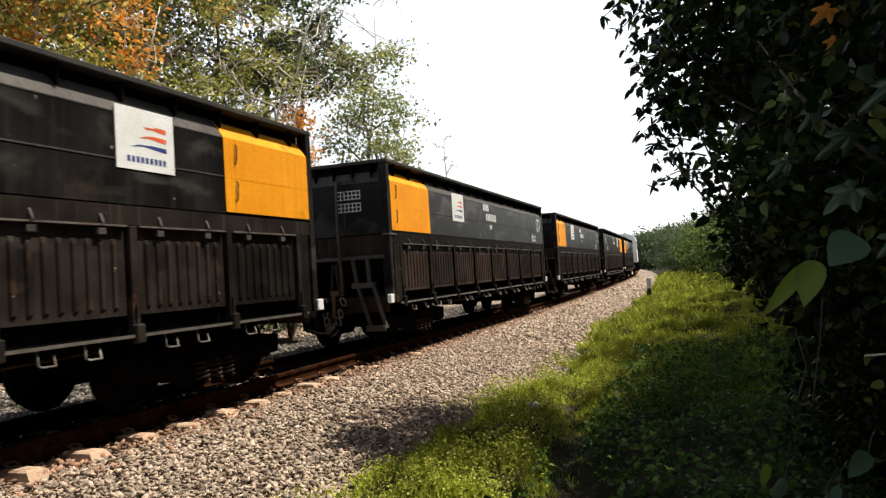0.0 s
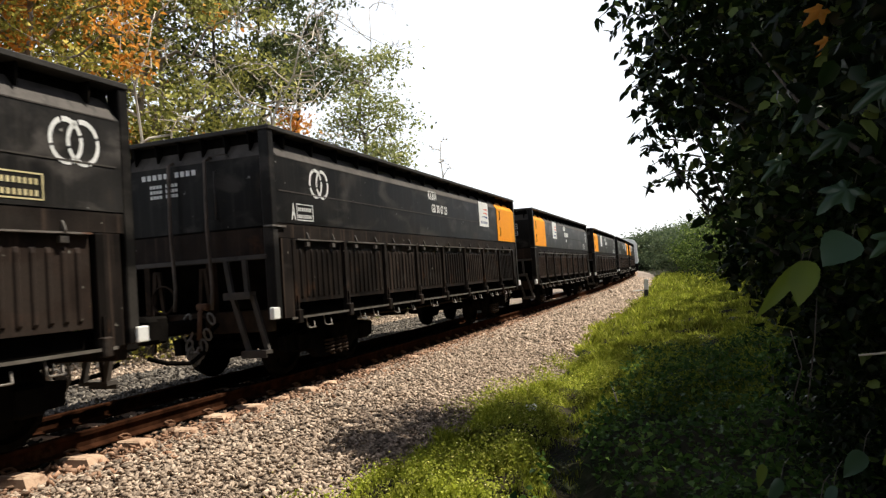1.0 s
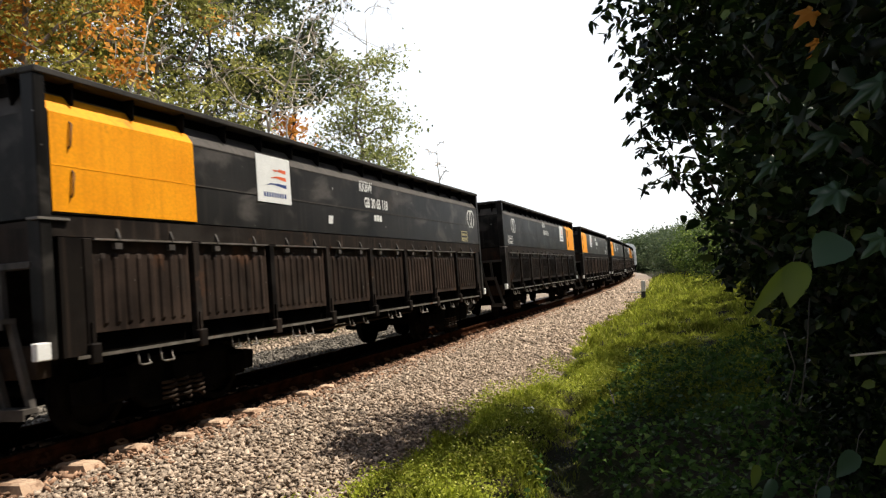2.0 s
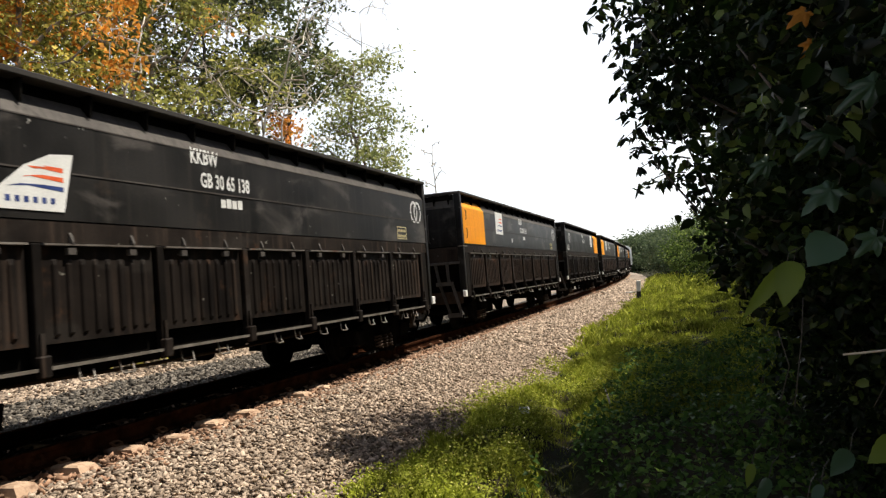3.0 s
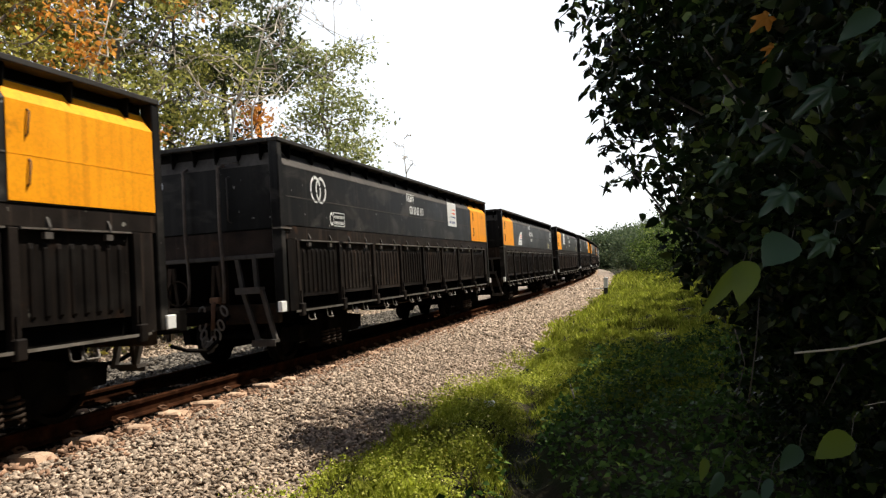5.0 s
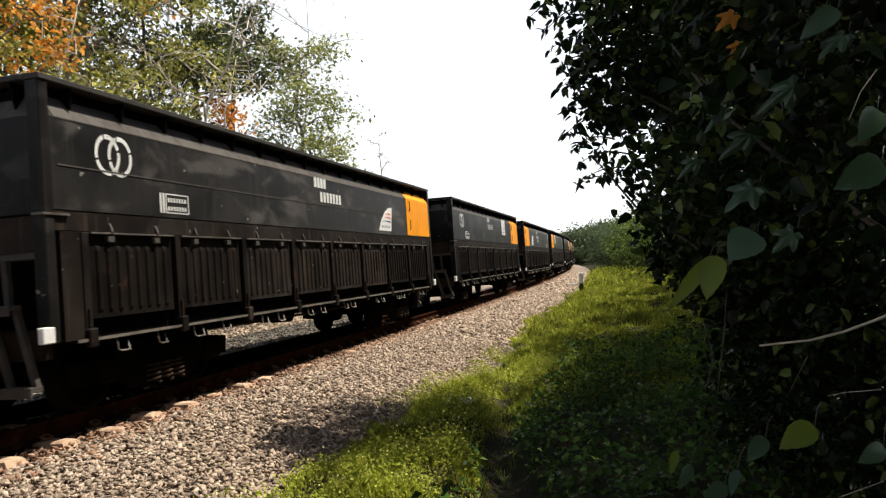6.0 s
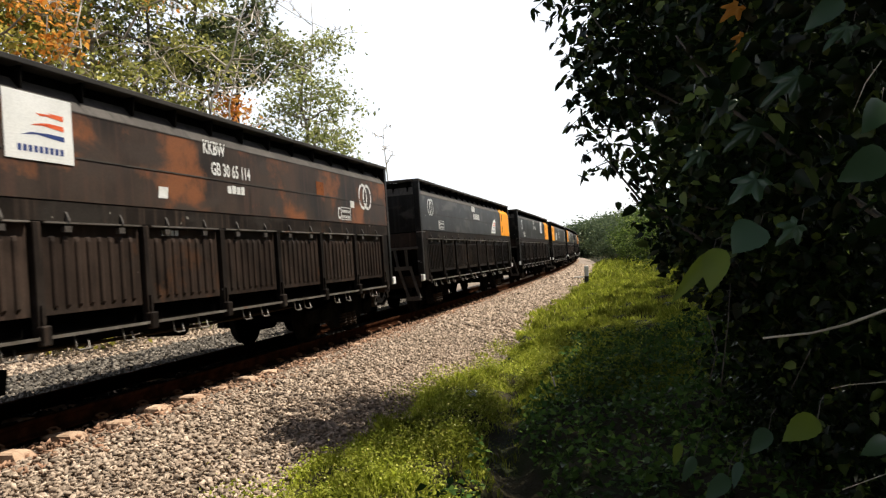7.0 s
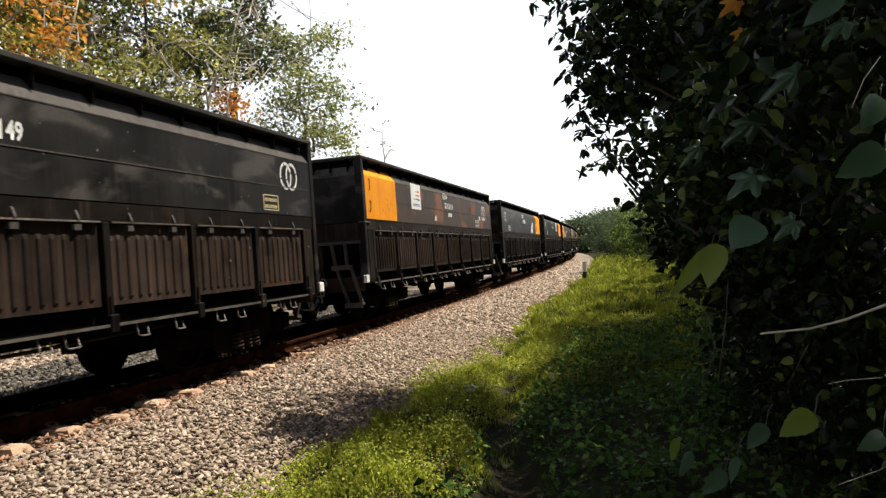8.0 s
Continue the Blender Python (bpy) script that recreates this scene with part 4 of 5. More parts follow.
WAGON_ROWS = [
    # place in the train, orange end, logo, logo y, number, lettering y, patch letters, rings y, table y, table kind, end writing, along, up
    (-5, -1, "square", -2.9, None, -0.46, 0, 4.82, 4.32, "yellow", 0, 0.168, -0.017),
    (-4, -1, "square", -2.95, "GB 30 65 114", -0.25, 4, 4.43, 3.56, "C", 0, -0.026, 0.011),
    (-3, 1, "sail", 2.3, None, -0.5, 0, -5.2, -4.2, "H", 3, -0.114, -0.013),
    (-2, 1, "square", 1.96, "GB 30 65 113", -0.85, 0, -4.94, -4.23, "C", 1, -0.021, -0.001),
    (-1, -1, "sail", -3.09, "GB 30 65 138", -0.81, 4, 5.08, 4.42, "yellow", 0, -0.013, -0.031),
    (0, -1, "square", -2.9, "GB 30 65 118", -0.23, 3, 5.0, 4.53, "yellow", 0, -0.057, 0.009),
    (1, 1, "square", 2.58, "GB 30 67 23", -0.61, 0, -4.93, -5.28, "A", 0, -0.083, 0.044),
    (2, -1, "square", -2.69, None, -0.5, 2, 4.95, 4.4, "H", 2, 0.019, 0.006),
    (3, -1, "square", -2.7, None, -0.5, 2, 4.9, 4.4, "C", 1, 0.127, -0.013),
    (4, 1, "square", 2.1, None, -0.5, 0, -4.8, -4.1, "H", 1, 0.000, -0.003),
    (5, -1, "square", -2.8, None, -0.5, 0, 4.9, 4.3, "C", 1, 0.000, 0.000),
]
SPEED, ACCEL, START, PITCH = 10.831, -0.0514, -11.545, 13.881
WAGONS, WHEELS = [], []


def build_wagon(row, shared):
    i, orange, logo, logo_y, number, num_y, tag, rings_y, box_y, box_kind, style, along, up = row
    rusty = i in (-4,)
    body = M["rusty"] if rusty else M["dusty"] if i in (-5, -3, -1, 0, 2, 3) else M["black"]
    wg = tagged(new("coal_wagon"), "rust-streaked black steel coal hopper wagon with orange panel" if rusty else "grimy black steel coal hopper wagon with orange panel",
                "railway wagon", group="wagons of the coal train")
    if "core" not in shared:
        bm = boxes((-HW + 0.13, HW - 0.13, -HL + 0.19, HL - 0.19, 1.5, 2.60))
        prism(bm, [(-HL + 0.19, 1.5), (HL - 0.19, 1.5), (HL - 0.68, 0.89), (-HL + 0.68, 0.89)], -HW + 0.13, HW - 0.13, "x")
        shared["core"] = small_mesh("hopper_body", bm, M["iron"])
        bm = boxes((-0.2, 0.2, -HL + 0.1, HL - 0.1, 0.55, 0.89))
        for y in (-4.05, -2.0, 0.0, 2.0, 4.05):
            box(bm, -HW + 0.12, HW - 0.12, y - 0.1, y + 0.1, 0.62, 0.88)
        shared["frame"] = small_mesh("underframe", bm, M["iron"])
        bm = tube(bmesh.new(), [(0.62, -3.0, 0.60), (0.62, -1.0, 0.56), (0.62, 1.0, 0.56), (0.62, 3.0, 0.60)], 0.018, 6)
        shared["pipe"] = small_mesh("brake_pipe", bm, M["rustiron_dark"])
        bm = bmesh.new()
        lathe(bm, [(-0.3, 0.02), (-0.3, 0.15), (0.25, 0.15), (0.3, 0.08), (0.3, 0.02)], 14, (-0.45, 1.0, 0.52))
        shared["cylinder"] = small_mesh("brake_cylinder", bm, M["iron"])
    part("hopper_body", shared["core"], M["iron"], wg)
    part("underframe", shared["frame"], M["iron"], wg)
    part("brake_pipe", shared["pipe"], M["rim"], wg)
    part("brake_cylinder", shared["cylinder"], M["iron"], wg)
    for sx in (1, -1):
        add_side(wg, sx, body, M["door_brown"] if i not in (-3, -2, -1, 1) else M["door"], shared)
    # ends take the blackest paint on every wagon: their shade is in the colour
    for sy in (-1, 1):
        add_end(wg, sy, M["black"], not rusty, shared)
    wheels = add_bogie(wg, -4.05, shared) + add_bogie(wg, 4.05, shared)
    add_livery(wg, orange, logo, logo_y, number, num_y, tag, rings_y, box_y, box_kind, shared)
    add_end_marks(wg, style)
    if i == -4:
        for k in range(4):
            plate("letter_bar", -1.05 + 0.075 * k, -1.0 + 0.075 * k, 1.60, 1.66, M["stencil"], wg, x=HW - 0.028)
        plate("paint_patch", -1.1, -0.95, 1.99, 2.11, M["stencil"], wg, skew=0.02)
        plate("paint_patch", 3.98, 4.14, 2.15, 2.27, M["stencil"], wg)
        plate("rust_patch", 2.68, 2.94, 2.27, 2.49, M["rustspot"], wg, t=0.003, label="orange rust patch")
    if i == 0:
        plate("paint_patch", -1.25, -1.13, 2.02, 2.13, M["stencil"], wg, skew=0.02)
    if i == -5:
        ob = part("lettering", text_mesh("49", 0.17, 0.165, M["stencil"]), M["stencil"], wg)
        ob.matrix_basis = pose(HW + 0.0045, 0.34, 2.32)
    WAGONS.append((wg, i, along, up))
    WHEELS.extend(wheels)
    return wg


def build_locomotive():
    lo = tagged(new("locomotive"), "white diesel locomotive heading the coal train", "locomotive")
    part("underframe", boxes((-1.3, 1.3, -7.8, 7.8, 0.9, 1.15), bevel=0.03), M["iron"], lo)
    bm = prism(bmesh.new(), [(-1.35, 1.15), (1.35, 1.15), (1.35, 3.2), (1.1, 3.6), (0.5, 3.75), (-0.5, 3.75), (-1.1, 3.6), (-1.35, 3.2)], -7.6, -5.4)
    bmesh.ops.bevel(bm, geom=list(bm.edges), offset=0.06, segments=2, affect="EDGES")
    cab = part("cab", bm, M["white"], lo, "white rounded driver's cab")
    for x in (-0.95, 0.2):
        part("windscreen", boxes((x, x + 0.75, -7.63, -7.58, 2.35, 3.1), bevel=0.01), M["glass"], cab)
    for x in (-1.36, 1.34):
        part("side_window", boxes((x, x + 0.02, -7.0, -6.0, 2.3, 3.0)), M["glass"], cab)
    bm = prism(bmesh.new(), [(-0.9, 1.15), (0.9, 1.15), (0.9, 3.1), (0.7, 3.4), (-0.7, 3.4), (-0.9, 3.1)], -5.4, 7.5)
    part("hood", bm, M["white"], lo)
    part("orange_band", boxes((-0.91, 0.91, -5.3, 7.4, 1.5, 1.8)), M["orange"], lo)
    part("fuel_tank", boxes((-1.2, 1.2, -2.0, 2.0, 0.35, 0.9), bevel=0.08), M["iron"], lo)
    for y in (-5.0, 5.0):
        b = part("bogie", boxes((-1.1, -0.9, y - 2.0, y + 2.0, 0.3, 0.7), (0.9, 1.1, y - 2.0, y + 2.0, 0.3, 0.7), (-0.9, 0.9, y - 0.3, y + 0.3, 0.4, 0.7), bevel=0.03), M["iron"], lo)
        for dy in (-1.6, 0, 1.6):
            bm = bmesh.new()
            for x in (-0.62, 0.50):
                lathe(bm, [(x, 0.1), (x, 0.46), (x + 0.12, 0.45), (x + 0.12, 0.1)], 20)
            lathe(bm, [(-0.85, 0.07), (0.85, 0.07)], 10)
            w = part("wheelset", bm, M["wheel"], b)
            w.matrix_basis = pose(0, y + dy, 0.46)
            WHEELS.append(w)
    return lo


def wagon_pose(i, along, up, t, reach=4.05):
    c = START + SPEED * t + 0.5 * ACCEL * t * t + i * PITCH + along
    ax, ay, _ = track_at(c - reach)
    bx, by, _ = track_at(c + reach)
    th = math.atan2(-(bx - ax), by - ay)
    return pose((ax + bx) / 2, (ay + by) / 2, up, 0, -CANT, math.degrees(th))


def motions():
    times = [k * 0.25 for k in range(33)]
    for wg, i, along, up in WAGONS:
        walk(wg, [(t, wagon_pose(i, along, up, t)) for t in times])
    ticks = [k / FPS for k in range(8 * FPS + 1)]
    for n, w in enumerate(WHEELS):
        base, r = w.matrix_basis.copy(), 0.385 if w.matrix_basis.translation.z < 0.4 else 0.46
        walk(w, [(t, base @ Matrix.Rotation(-(SPEED * t + 0.5 * ACCEL * t * t) / r + n, 4, "X")) for t in ticks])


# ---- plants ----
def leaf_cards(name, pts, length, rng, width=0.55, droop=0.4, up=0.35, broad=False):
    """Small folded leaves at the given points: one bent quad each, or two for broad leaves."""
    n = len(pts)
    d = rng.normal(size=(n, 3))
    d[:, 2] = d[:, 2] * 0.6 - droop
    d /= np.linalg.norm(d, axis=1)[:, None]
    nrm = rng.normal(size=(n, 3)) + np.array([0, 0, up * 2])
    side = np.cross(d, nrm)
    side /= np.linalg.norm(side, axis=1)[:, None] + 1e-9
    nrm = np.cross(side, d)
    L = (length * rng.uniform(0.6, 1.3, n))[:, None]
    w = L * width * 0.5 * rng.uniform(0.8, 1.2, (n, 1))
    if broad:
        a, b = pts + d * L * 0.18 + nrm * w * 0.2, pts + d * L * 0.6 - nrm * L * 0.03 + nrm * w * 0.2
        v = np.stack([pts, a + side * w * 0.85, b + side * w * 0.8, pts + d * L - nrm * L * 0.15, b - side * w * 0.8, a - side * w * 0.85], 1)
        f = np.arange(n)[:, None, None] * 6 + np.array([(0, 1, 2, 3), (0, 3, 4, 5)])[None]
        return fast_mesh(name, v.reshape(-1, 3), f.reshape(-1, 4))
    v = np.stack([pts, pts + d * L * 0.42 + side * w + nrm * w * 0.35, pts + d * L - nrm * L * 0.12, pts + d * L * 0.42 - side * w + nrm * w * 0.35], 1)
    return fast_mesh(name, v.reshape(-1, 3), np.arange(n * 4).reshape(n, 4))


def wander(a, b, steps, amount, rng):
    a, b = np.array(a, float), np.array(b, float)
    pts = []
    for k in range(steps + 1):
        f = k / steps
        p = a + (b - a) * f
        if 0 < k < steps:
            p = p + rng.normal(size=3) * amount
        pts.append(tuple(p))
    return pts


def around(az, d):
    """Point on plan at a bearing (degrees right of +y) and distance."""
    a = radians(az)
    return d * math.sin(a), d * math.cos(a)


def build_tree(x, y, h, crown_r, crown_z0, leaf, n_leaves, leaf_len, bark, seed, label, lean=(0, 0), limbs=14, bare=0.0, trunk_r=0.14, clump=0.55, second=None):
    """Tapered trunk, forking limbs and a crown of many small leaves in uneven clumps."""
    rng = np.random.default_rng(seed)
    z0 = ground_z(x, y) - 0.1
    tree = tagged(new("tree"), label, "tree", group="trees behind the railway")
    tree.location = (x, y, z0)
    bm = bmesh.new()
    top = np.array([lean[0], lean[1], h])
    trunk = wander((0, 0, 0), top, 9, 0.09, rng)
    tube(bm, trunk, [trunk_r * (1 - 0.85 * k / 9) for k in range(10)], 7)
    centres, twigs = [], []
    for k in range(limbs):
        f = crown_z0 + (1 - crown_z0) * (k + rng.uniform(0, 1)) / limbs
        i = f * 9
        p = np.array(trunk[int(min(i, 8))]) * (1 - i % 1) + np.array(trunk[int(min(i, 8)) + 1]) * (i % 1)
        a = 2.4 * k + rng.uniform(-0.5, 0.5)
        g = (f - crown_z0) / (1 - crown_z0)
        reach = crown_r * (0.45 + 0.65 * math.sin(math.pi * (0.15 + 0.75 * g))) * rng.uniform(0.65, 1.15)
        e = p + np.array([math.cos(a) * reach, math.sin(a) * reach, reach * rng.uniform(0.1, 0.75)])
        limb = wander(p, e, 5, 0.07 * reach, rng)
        r0 = trunk_r * (1 - 0.8 * f) * 0.6 + 0.012
        tube(bm, limb, [r0 * (1 - 0.8 * j / 5) for j in range(6)], 5)
        for j in (2, 3, 4, 5):
            q = np.array(limb[j])
            for _ in range(3):
                t = q + rng.normal(size=3) * np.array([0.5, 0.5, 0.35]) * reach * 0.42
                tube(bm, wander(q, t, 3, 0.04 * reach, rng), [0.014, 0.011, 0.008, 0.005], 4)
                twigs.append(t)
                if rng.uniform() > bare:
                    centres.append((t, 0.15 + rng.uniform() ** 2))
    part("trunk", bm, M[bark], tree)
    if centres and n_leaves:
        w = np.array([c[1] for c in centres])
        pick = rng.choice(len(centres), n_leaves, p=w / w.sum())
        ctr = np.array([c[0] for c in centres])[pick]
        pts = ctr + rng.normal(size=(n_leaves, 3)) * np.array([1, 1, 0.7]) * clump
        if second:
            c2 = np.array([c[0] for c in centres])
            far = rng.uniform(size=len(c2)) < second[1]
            m2 = far[pick]
            part("crown", leaf_cards("crown_dry", pts[m2], leaf_len, rng), M[second[0]], tree, "dry orange leaves")
            pts = pts[~m2]
        part("crown", leaf_cards("crown", pts, leaf_len, rng), M[leaf], tree)
    return tree


TREES = [
    # bearing, distance, height, crown radius, crown base, leaf, leaves, leaf length, bark, label, lean, limbs, bare, second
    (-58, 27.0, 14.5, 3.6, 0.2, "leaf_olive", 6500, 0.22, "darkbark", "dense olive tree at the back of the wood", (0, 0), 20, 0.0, None),
    (-52.5, 28.0, 14.5, 3.6, 0.2, "leaf_olive", 6500, 0.22, "darkbark", "dense olive tree at the back of the wood", (0, 0), 20, 0.0, None),
    (-46.5, 29.0, 14.0, 3.4, 0.2, "leaf_olive", 6500, 0.22, "darkbark", "dense olive tree at the back of the wood", (0, 0), 20, 0.0, None),
    (-55, 18.5, 12.0, 3.0, 0.25, "leaf_olive", 15000, 0.145, "bark", "olive green broadleaf tree with orange dry leaves", (0.3, 0), 18, 0.0, ("leaf_orange", 0.25)),
    (-50.8, 17.5, 10.5, 1.9, 0.35, "leaf_olive", 14000, 0.14, "bark", "broadleaf tree turning orange and yellow", (0.2, 0.2), 18, 0.0, ("leaf_orange", 0.5)),
    (-45.5, 20.5, 11.5, 2.6, 0.25, "leaf_green", 11000, 0.15, "bark", "olive green broadleaf tree with a pale leaning trunk", (1.8, 0.4), 18, 0.05, ("leaf_orange", 0.05)),
    (-42.0, 22.0, 12.0, 2.8, 0.25, "leaf_green", 11500, 0.15, "bark", "dense olive green broadleaf tree", (0.4, 0), 18, 0.0, None),
    (-38.2, 25.0, 12.0, 2.7, 0.3, "leaf_dark", 9500, 0.165, "darkbark", "tall dark green broadleaf tree", (0.2, 0), 18, 0.05, None),
    (-34.4, 26.0, 13.0, 2.2, 0.55, "leaf_dark", 7000, 0.18, "darkbark", "dark-trunked tree with a dark crown", (0.2, 0), 14, 0.15, None),
    (-32.0, 29.0, 13.5, 1.6, 0.6, "leaf_dark", 2800, 0.21, "darkbark", "slender tree with a thin dark green crown", (0.5, 0), 12, 0.3, None),
    (-32.2, 27.0, 7.4, 0.7, 0.72, "leaf_orange", 900, 0.19, "darkbark", "small tree with dry orange leaves", (0.1, 0), 8, 0.0, None),
    (-26.5, 29.0, 10.5, 2.0, 0.42, "leaf_tree", 6800, 0.17, "bark", "light green tree with an open airy crown", (0.1, 0), 18, 0.1, None),
]
BARE = [
    (-38.6, 20.0, 9.4, 2.3, (2.6, 1.5), "leafless pale tree with spreading branches"),
    (-46.5, 16.5, 7.6, 1.2, (1.3, 0.6), "leafless pale leaning sapling"),
    (-27.0, 31.0, 13.0, 1.6, (0.8, 0), "leafless thin tree above the crowns"),
    (-21.0, 33.0, 7.9, 0.7, (0.35, 0), "leafless grey twiggy sapling"),
    (-35.5, 22.5, 8.2, 1.8, (1.4, 1.0), "leafless pale tree with spreading branches"),
]
BUSHES = [(-54, 19.5, 3.2, "leaf_dark"), (-48, 19.0, 3.4, "leaf_dark"), (-43, 18.5, 3.6, "leaf_olive"), (-39, 20.5, 3.8, "leaf_dark"), (-35, 23.0, 4.0, "leaf_dark"), (-31, 25.5, 3.9, "leaf_olive"),
          (-28, 28.0, 3.6, "leaf_tree"), (-24, 31.0, 3.0, "leaf_dark"), (-20, 36.0, 3.0, "leaf_olive"), (-17, 45.0, 3.0, "leaf_dark"), (-14, 58.0, 3.0, "leaf_olive")]


def build_bush(x, y, h, r, leaf, n, leaf_len, seed, label, name="shrub", group=""):
    rng = np.random.default_rng(seed)
    z0 = ground_z(x, y) - 0.05
    b = tagged(new(name), label, "shrub", group=group)
    b.location = (x, y, z0)
    ends = []
    for k in range(14):
        a, e = rng.uniform(0, 6.28), rng.uniform(0.25, 1.0)
        t = np.array([math.cos(a) * r * (1.1 - 0.6 * e), math.sin(a) * r * (1.1 - 0.6 * e), h * e])
        part("stem", tube(bmesh.new(), wander((rng.normal() * 0.1, rng.normal() * 0.1, 0), t, 5, 0.06 * h, rng), [0.04, 0.033, 0.026, 0.02, 0.012, 0.006], 5), M["darkbark"], b)
        ends.append(t)
    ends = np.array(ends)
    c = ends[rng.integers(0, len(ends), n)] * rng.uniform(0.55, 1.08, (n, 1))
    pts = c + rng.normal(size=(n, 3)) * np.array([0.22 * r, 0.22 * r, 0.09 * h])
    pts[:, 2] = np.maximum(pts[:, 2], 0.03)
    part("crown", leaf_cards("crown", pts, leaf_len, rng), M[leaf], b)
    return b


def build_woods():
    for k, (az, d, h, r, cz, leaf, n, ll, bark, label, lean, limbs, bare, second) in enumerate(TREES):
        x, y = around(az, d)
        build_tree(x, y, h, r, cz, leaf, n, ll, bark, 100 + k, label, lean, limbs, bare, 0.15, 0.25 if d < 26.5 else 0.3, second)
    for k, (az, d, h, r, lean, label) in enumerate(BARE):
        x, y = around(az, d)
        build_tree(x, y, h, r, 0.45, "leaf_dark", 0, 0.1, "twigbark", 200 + k, label, lean, 9, 1.0, 0.075)
    for k, (az, d, h, leaf) in enumerate(BUSHES):
        x, y = around(az, d)
        build_bush(x, y, h, 2.2, leaf, 3500, 0.16, 300 + k, "dense green undergrowth shrub behind the track", "shrub", "undergrowth behind the track")


M["twigbark"] = mat("bleached_bark", (0.44, 0.38, 0.31), (0.62, 0.55, 0.46), 0.9, 0, 3, 40, 0.5, 0.01)


# ---- leafy bank beside the camera ----
def hedge_face(y, z):
    """x of the leafy face on the camera's side of the bank: it overhangs above, nearest the camera."""
    near = np.interp(z, [-0.4, 0.5, 1.1, 1.45, 1.75, 3.3, 5.0], [1.2, 1.0, 0.85, 0.5, 0.22, 0.05, -0.1]) - np.interp(y, [1.9, 3.5, 6.4], [0.17, 0.52, 1.15])
    far = np.interp(z, [-0.4, 0.5, 1.2, 2.0, 3.0], [0.85, 0.65, 0.5, 0.55, 0.9])
    f = np.clip((y - 5.2) / 1.2, 0, 1)
    return near * (1 - f) + far * f


def leafy_mass(h, n, y0, y1, z0, z1, seed, leaf_len, face, cut=-0.6, thick=0.42):
    rng = np.random.default_rng(seed)
    y = rng.uniform(y0, y1, n)
    z = rng.uniform(z0, z1, n)
    lumpy = np.array([noise.noise(Vector((a * 1.3, b * 1.3, 5.0))) + 0.5 * noise.noise(Vector((a * 3.1, b * 3.1, 9.0))) for a, b in zip(y, z)])
    x = face(y, z) + 0.36 + rng.gamma(1.9, thick, n) - 0.55 * lumpy
    gaps = np.array([noise.noise(Vector((a * 4.2, b * 4.2, 2.0))) for a, b in zip(x, z)])
    keep = (np.hypot(x, y) > 1.5) & (lumpy > cut) & ((gaps > -0.14) | (x > 0.25) | (z < 1.2))
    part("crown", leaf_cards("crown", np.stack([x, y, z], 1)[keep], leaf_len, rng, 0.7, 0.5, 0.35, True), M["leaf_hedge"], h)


def near_point(az, el, d):
    return Vector((0.055 + d * math.sin(radians(az)), d * math.cos(radians(az)), EYE[2] + d * math.tan(radians(el))))


SPRAYS = [
    # bearing and height angle of the foot and of the tip, distance
    (-1.6, 6.6, -5.3, 5.4, 5.6), (-1.2, 7.6, -5.1, 7.1, 5.4), (-0.8, 5.4, -3.6, 6.0, 5.8), (-2.6, 10.4, -5.9, 9.5, 5.3), (-3.2, 13.4, -6.3, 12.9, 5.2),
    (-3.6, 16.4, -6.9, 15.8, 5.1), (-4.4, 19.6, -8.3, 18.3, 5.0), (-3.6, 18.8, -7.4, 17.0, 5.2), (-2.2, 8.8, -5.6, 8.3, 5.5), (-3.0, 12.0, -6.0, 11.2, 5.2), (-3.0, 15.0, -6.5, 14.4, 5.4),
]


